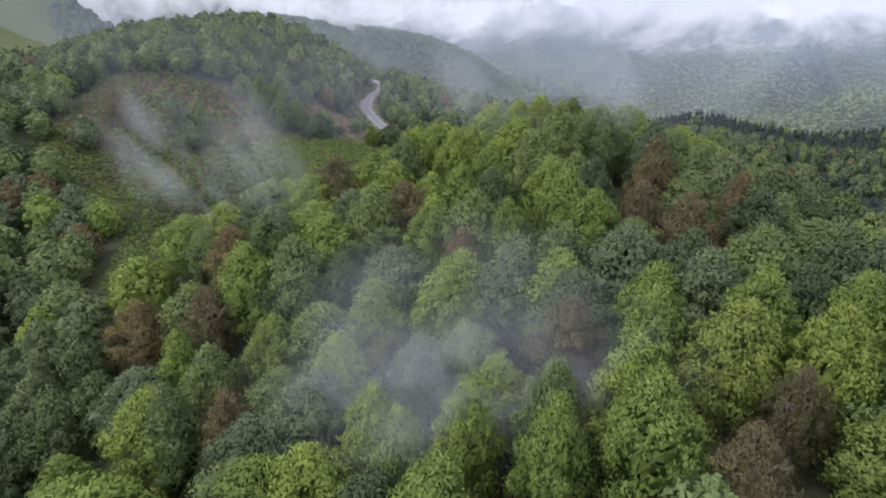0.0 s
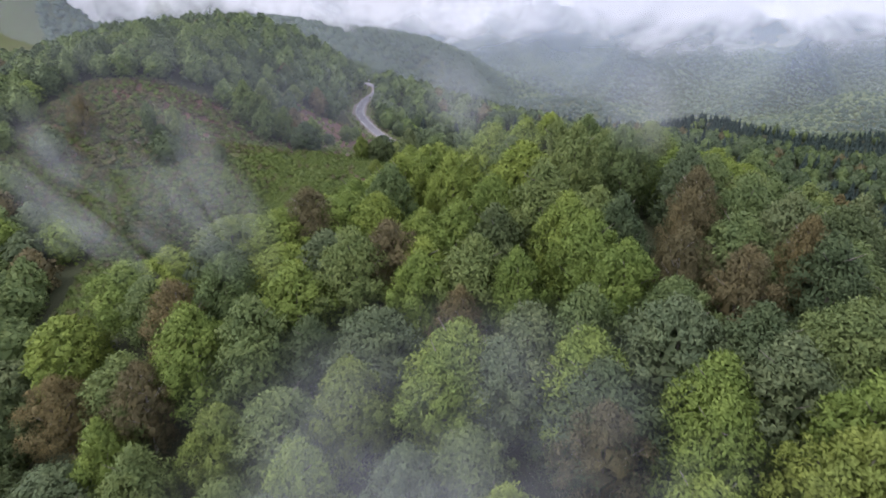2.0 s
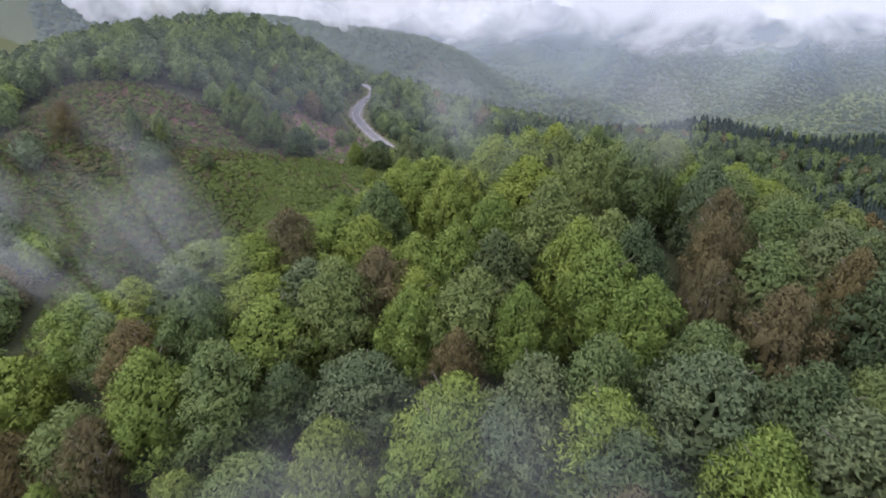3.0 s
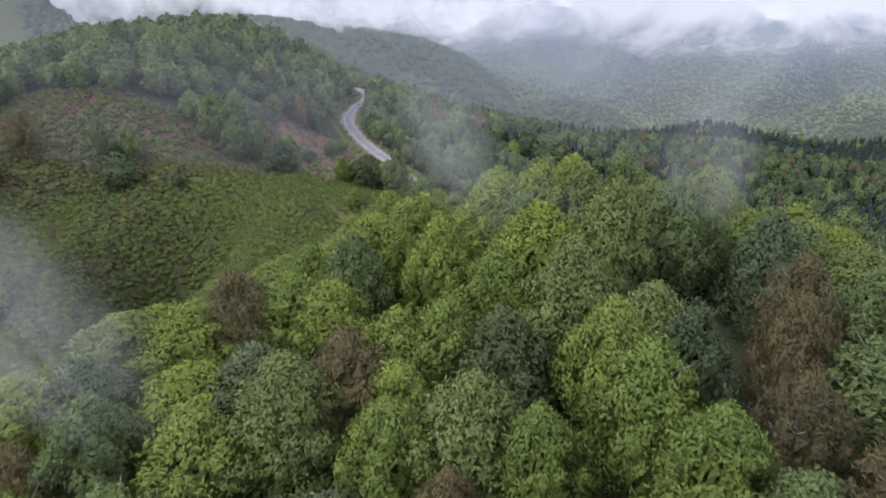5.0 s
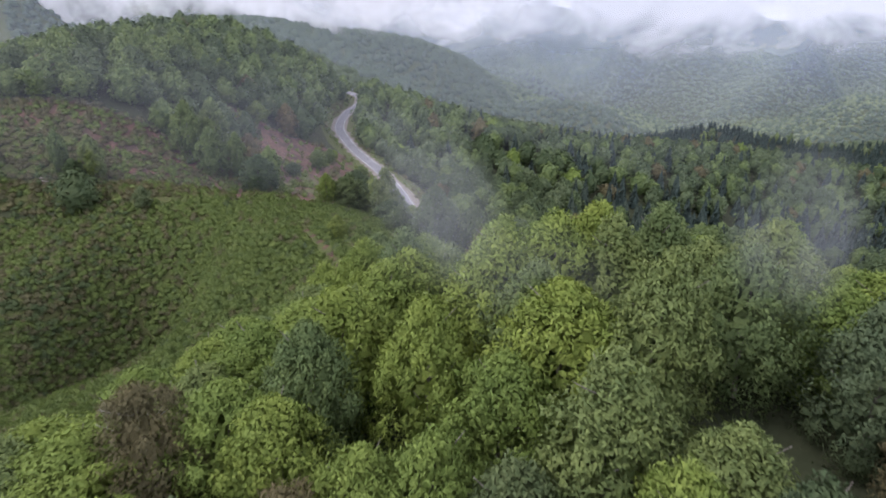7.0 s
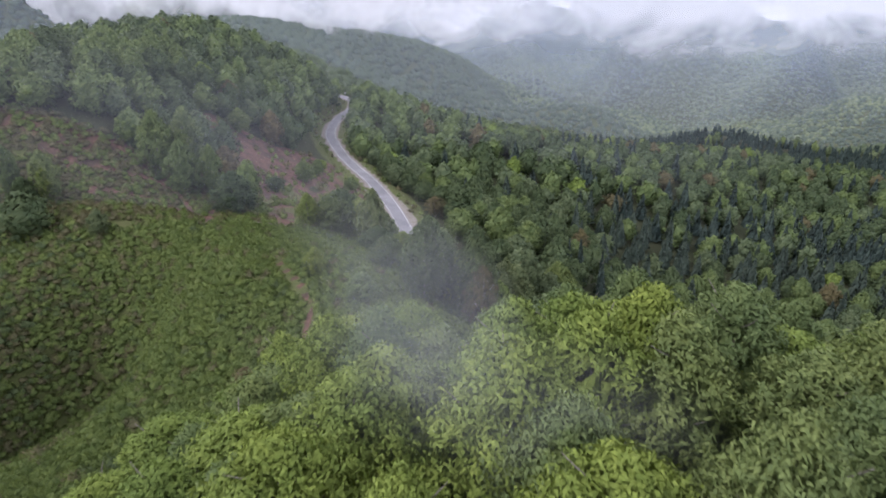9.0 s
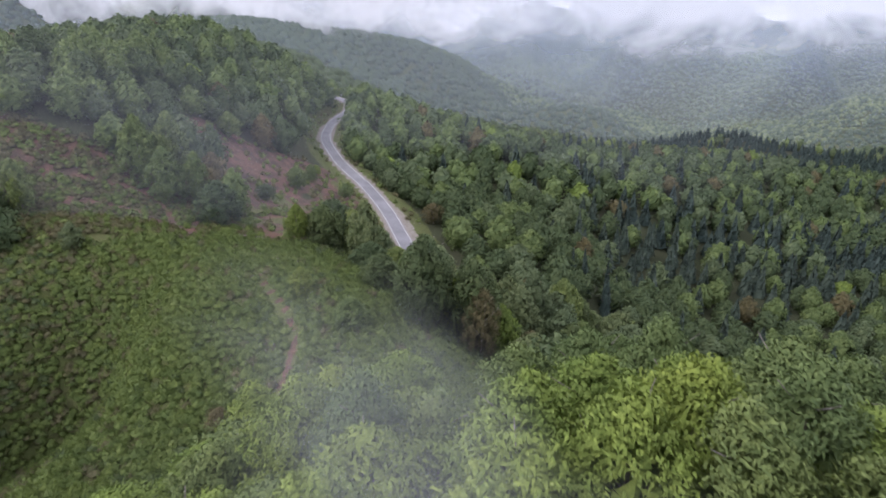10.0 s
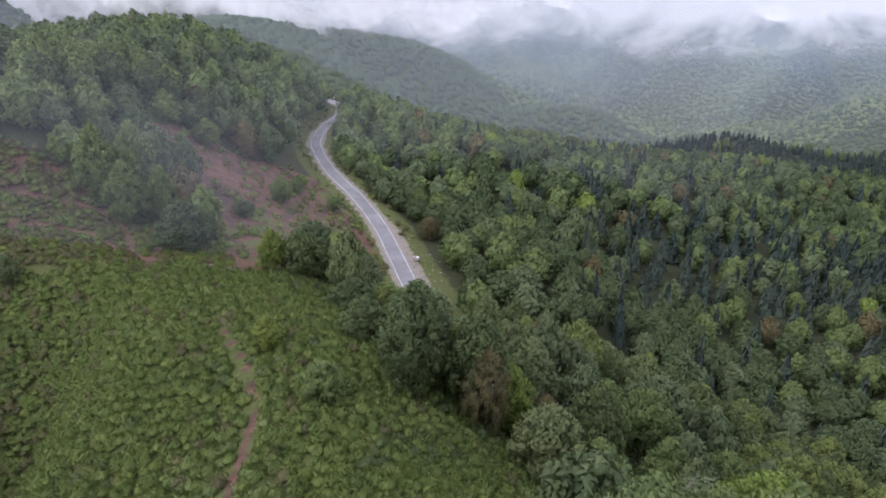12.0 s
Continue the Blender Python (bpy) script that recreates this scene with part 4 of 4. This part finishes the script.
# low bushes on the bare slope, in the clearing and on the verges
xs, ys = scatter(-140, 40, 290, 660, 4.2, 91)
d, _ = near_line(ROAD, xs, ys, 30)
ok = (((inside(xs, ys, SLIP) | inside(xs, ys, SCAR)) & (chance(xs, ys, 5) < 0.30)) | (inside(xs, ys, BANK) & (chance(xs, ys, 5) < 0.5)) | (inside(xs, ys, CLEARING) & (chance(xs, ys, 5) < 0.25)) | ((d > 7.5) & (d < 14) & (chance(xs, ys, 5) < 0.45) & ~((xs > -20) & (ys < 410)))) & (d > 6.5)
xs, ys = xs[ok], ys[ok]
merged("low_bushes", xs, ys, shrubs, (LEAF["mid"], LEAF["shrub_dull"], LEAF["shrub"]), (chance(xs, ys, 7) * 3).astype(int), 1.0 + 2.2 * chance(xs, ys, 8), 1.0 + 1.6 * chance(xs, ys, 9), "low bushes scattered over bare soil and verges", "bushes", 92, 0.1)


# ---- car and small things ----
def bm_mesh(name, bm, mat, parent=None, label=""):
    me = bpy.data.meshes.new(name)
    bm.normal_update()
    bm.to_mesh(me)
    bm.free()
    me.materials.append(mat)
    ob = new(name, me)
    if parent is not None:
        ob.parent = parent
    return tagged(ob, label) if label else ob


def loft(sections):
    """A closed skin over cross sections of equal corner count."""
    bm = bmesh.new()
    rings = [[bm.verts.new(c) for c in s] for s in sections]
    n = len(rings[0])
    for a, b in zip(rings, rings[1:]):
        for k in range(n):
            bm.faces.new((a[k], a[(k + 1) % n], b[(k + 1) % n], b[k]))
    bm.faces.new(rings[0][::-1])
    bm.faces.new(rings[-1])
    bmesh.ops.recalc_face_normals(bm, faces=bm.faces)
    return bm


def box(cx, cy, cz, sx, sy, sz, bevel=0.0):
    bm = bmesh.new()
    bmesh.ops.create_cube(bm, size=1.0, matrix=Matrix.Translation((cx, cy, cz)) @ Matrix.Diagonal((sx, sy, sz, 1)))
    if bevel:
        bmesh.ops.bevel(bm, geom=list(bm.edges), offset=bevel, segments=2, affect="EDGES")
    return bm


def wheel_mesh(cx, cy, r, w, side):
    bm = bmesh.new()
    bmesh.ops.create_cone(bm, cap_ends=True, segments=18, radius1=r, radius2=r, depth=w, matrix=Matrix.Translation((cx, cy, r)) @ Matrix.Rotation(radians(90), 4, "Y"))
    bmesh.ops.bevel(bm, geom=[e for e in bm.edges if len(e.link_faces) == 2 and e.calc_face_angle(0) > 1], offset=0.04, segments=2, affect="EDGES")
    return bm


def car(x, y, turn):
    """A small white hatchback, nose along +y."""
    top = new("car")
    prof = [(-2.02, 0.42, 0.72, 0.74), (-1.98, 0.30, 0.95, 0.84), (-1.5, 0.25, 1.0, 0.87), (0.4, 0.24, 0.98, 0.88), (1.1, 0.25, 0.94, 0.86), (1.75, 0.27, 0.80, 0.80), (2.02, 0.36, 0.66, 0.66)]
    bm = loft([[(-w, yy, zb), (-w * 1.02, yy, (zb + zt) / 2), (-w * 0.95, yy, zt), (w * 0.95, yy, zt), (w * 1.02, yy, (zb + zt) / 2), (w, yy, zb)] for yy, zb, zt, w in prof])
    bmesh.ops.bevel(bm, geom=list(bm.edges), offset=0.03, segments=2, affect="EDGES")
    body = bm_mesh("body", bm, WHITE_PAINT, top)
    cab = [(-1.92, 0.93, 1.00, 0.78, 0.74), (-1.62, 0.95, 1.42, 0.80, 0.60), (-0.6, 0.96, 1.50, 0.82, 0.62), (0.25, 0.96, 1.44, 0.82, 0.60), (1.0, 0.93, 0.98, 0.80, 0.74)]
    bm_mesh("cabin_glass", loft([[(-wb, yy, zb), (-wt, yy, zt), (wt, yy, zt), (wb, yy, zb)] for yy, zb, zt, wb, wt in cab]), CAR_GLASS, top, "dark tinted car windows")
    roof = [(-1.66, 1.43, 0.60), (-1.2, 1.50, 0.63), (-0.5, 1.525, 0.64), (0.2, 1.48, 0.62), (0.3, 1.45, 0.60)]
    bm_mesh("roof", loft([[(-w, yy, zt - 0.04), (-w, yy, zt), (0, yy, zt + 0.025), (w, yy, zt), (w, yy, zt - 0.04)] for yy, zt, w in roof]), WHITE_PAINT, top)
    for sx in (-1, 1):
        for yy, name in ((-1.25, "wheel"), (1.3, "wheel")):
            tyre = bm_mesh(name, wheel_mesh(sx * 0.76, yy, 0.31, 0.2, sx), RUBBER, top, "black rubber tyre")
            bm_mesh("rim", wheel_mesh(sx * 0.775, yy, 0.2, 0.2, sx), STEEL, tyre, "grey steel rim").location = (0, 0, 0.11)
        bm_mesh("tail_lamp", box(sx * 0.68, -2.0, 0.88, 0.22, 0.1, 0.2, 0.02), RED_LENS, top, "red tail lamp")
        bm_mesh("side_mirror", box(sx * 0.96, 0.62, 1.0, 0.16, 0.1, 0.12, 0.02), WHITE_PAINT, top)
        bm_mesh("pillar", loft([[(sx * 0.775 + d, -1.9 + e, 0.95 + 0.0), (sx * 0.775 + d, -1.76 + e, 0.95), (sx * 0.605 + d, -1.5 + e, 1.43), (sx * 0.605 + d, -1.63 + e, 1.43)] for d, e in ((-0.03, 0), (0.03, 0))]), WHITE_PAINT, top)
    bm_mesh("bumper", box(0, -2.03, 0.45, 1.5, 0.12, 0.24, 0.04), RUBBER, top, "dark plastic rear bumper")
    bm_mesh("number_plate", box(0, -2.075, 0.72, 0.5, 0.02, 0.11), SIGN_WHITE, top, "white number plate")
    top.matrix_basis = pose(x, y, road_height(y) + 0.06, 0, 0, turn)
    return tagged(top, "small white hatchback car parked on the gravel beside the road", "car")


car(1.1, 385.5, 20)


def marker_post(x, y, z, high, w, label):
    """A white roadside marker: a post with a plate on it."""
    top = new("road_marker")
    bm_mesh("post", box(0, 0, high / 2 - 0.2, 0.12, 0.12, high + 0.4, 0.02), STEEL, top)
    bm_mesh("plate", box(0, -0.08, high - w * 0.35, w, 0.05, w * 0.7, 0.01), SIGN_WHITE, top, "white sign plate")
    top.matrix_basis = pose(x, y, z)
    return tagged(top, label, "road sign")


marker_post(-56.5, 652, float(land(-56.5, 652)), 2.4, 1.6, "white sign plate on a post at the bend of the road")
marker_post(-76, 676, float(land(-76, 676)), 2.4, 1.0, "small white sign at the far bend of the road")
marker_post(-33, 436, float(land(-33, 436)), 1.6, 0.5, "low white marker beside the mountain road")


def log(x, y, length, radius, turn, k):
    r = np.random.default_rng(k)
    V, Q = [], []
    u = np.linspace(-0.5, 0.5, 7)
    tube(V, Q, np.column_stack([u * length, r.normal(0, 0.06, 7), radius + 0.05 * r.normal(0, 1, 7)]), radius * np.linspace(1.15, 0.75, 7), 9)
    v, q = np.concatenate(V), np.concatenate(Q)
    me = quick_mesh("log", v, q, (DRY_WOOD,), smooth_shade=True)
    ob = new("log", me)
    dx, dy = math.cos(radians(turn)), math.sin(radians(turn))
    a, b = float(land(x - dx * length / 2, y - dy * length / 2)), float(land(x + dx * length / 2, y + dy * length / 2))
    ob.matrix_basis = pose(x, y, (a + b) / 2 - 0.05, 0, -math.degrees(math.atan2(b - a, length)), turn)
    return tagged(ob, "pale weathered felled log lying on the bare slope", "log", "felled logs")


log(-141, 304.5, 9.0, 0.26, -4, 1)
log(-143.5, 306.5, 6.0, 0.24, 16, 2)
log(-62, 296, 9.0, 0.2, 4, 3)
log(-50, 297, 7.0, 0.18, -6, 4)


def rock_mesh(seed):
    r = np.random.default_rng(seed)
    bm = bmesh.new()
    bmesh.ops.create_icosphere(bm, subdivisions=2, radius=1.0)
    a = r.normal(size=(5, 3))
    for v in bm.verts:
        v.co *= 1 + 0.22 * sum(math.sin(2.0 * v.co.dot(Vector(k))) for k in a) / 2
        v.co.z *= 0.62
    me = bpy.data.meshes.new("rock")
    bm.to_mesh(me)
    bm.free()
    me.materials.append(ROCK)
    return me


rocks = [rock_mesh(k) for k in range(4)]
r = np.random.default_rng(17)
for k in range(22):
    y = r.uniform(368, 432)
    x = np.interp(y, ROAD[:, 1], ROAD[:, 0]) + r.uniform(7.5, 20)
    s = r.uniform(0.2, 0.55)
    ob = new("rock", rocks[k % 4])
    ob.matrix_basis = pose(x, y, float(land(x, y)) + 0.25 * s, 0, 0, r.uniform(0, 360)) @ Matrix.Diagonal((s * r.uniform(0.8, 1.5), s, s, 1))
    tagged(ob, "pale limestone rock lying in the roadside grass", "rock", "rocks on the verge")


# ---- mist ----
def mist(name, centre, half, mat, label, layers=3, depth=0.0, turn=0.0, lean=0.0, category="mist"):
    """A bank of mist: a few bulging sheets one behind another, half its width and height in metres."""
    rows, cols = 9, 13
    V, Q = [], []
    for k in range(layers):
        z, x = np.meshgrid(np.linspace(-1, 1, rows), np.linspace(-1, 1, cols), indexing="ij")
        y = (k - (layers - 1) / 2) * depth / max(half[1], 1e-6) + 0.18 * np.sin(2.1 * x + k) * np.cos(1.7 * z - k)
        V.append(np.stack([x + 0.13 * k * (layers > 1), y, z], -1).reshape(-1, 3))
        i = np.arange(rows * cols).reshape(rows, cols) + k * rows * cols
        Q.append(np.stack([i[:-1, :-1], i[:-1, 1:], i[1:, 1:], i[1:, :-1]], -1).reshape(-1, 4))
    me = quick_mesh(name, np.concatenate(V), np.concatenate(Q), (mat,), smooth_shade=True)
    ob = new(name, me)
    ob.matrix_basis = pose(*centre, 0, lean, turn) @ Matrix.Diagonal((half[0], half[1], half[2], 1))
    return tagged(ob, label, category, kind="stuff")


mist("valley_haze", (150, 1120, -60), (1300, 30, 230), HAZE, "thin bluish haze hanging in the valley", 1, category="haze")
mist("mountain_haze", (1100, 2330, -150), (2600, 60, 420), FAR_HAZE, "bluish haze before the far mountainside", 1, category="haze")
mist("low_cloud", (835, 2290, 86), (2220, 40, 240), CLOUD, "white low cloud hiding the mountain tops", 1, category="cloud")
mist("low_cloud", (-650, 1330, 118), (900, 60, 150), CLOUD, "grey-white cloud drifting behind the wooded hill", 1, category="cloud")
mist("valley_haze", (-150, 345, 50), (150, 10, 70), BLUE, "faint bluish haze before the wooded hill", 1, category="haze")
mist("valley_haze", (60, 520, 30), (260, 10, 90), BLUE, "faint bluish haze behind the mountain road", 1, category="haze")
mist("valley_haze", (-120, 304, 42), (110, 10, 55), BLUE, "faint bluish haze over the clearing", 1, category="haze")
mist("mist_wisp", (-50, 106, 74), (12, 6, 21), WISP, "grey wisp of mist rising from the wooded gully", 1, 0, 10, -32)
mist("mist_wisp", (-34, 108, 74), (9, 6, 18), THIN, "faint streak of mist beside the wooded gully", 1, 0, 10, -26)
mist("mist_veil", (-4, 72, 55), (32, 6, 22), THIN, "thin veil of mist among the near tree tops", 1, 0, 0, -20)
mist("mist_veil", (8, 62, 52), (36, 6, 20), WISP, "thin veil of mist among the near tree tops", 1, 0, 0, -8)
mist("mist_wisp", (10, 145, 76), (22, 6, 9), FAINT, "wisp of mist rising behind the crest of the hill", 1, 0, 0, 24)
mist("mist_wisp", (4, 145, 84), (7, 4, 12), VEIL, "slanting plume of mist over the crest", 1, 0, 0, -38)
mist("mist_wisp", (40, 140, 80), (9, 4, 12), VEIL, "slender plume of mist over the tree tops", 1, 0, 0, -10)
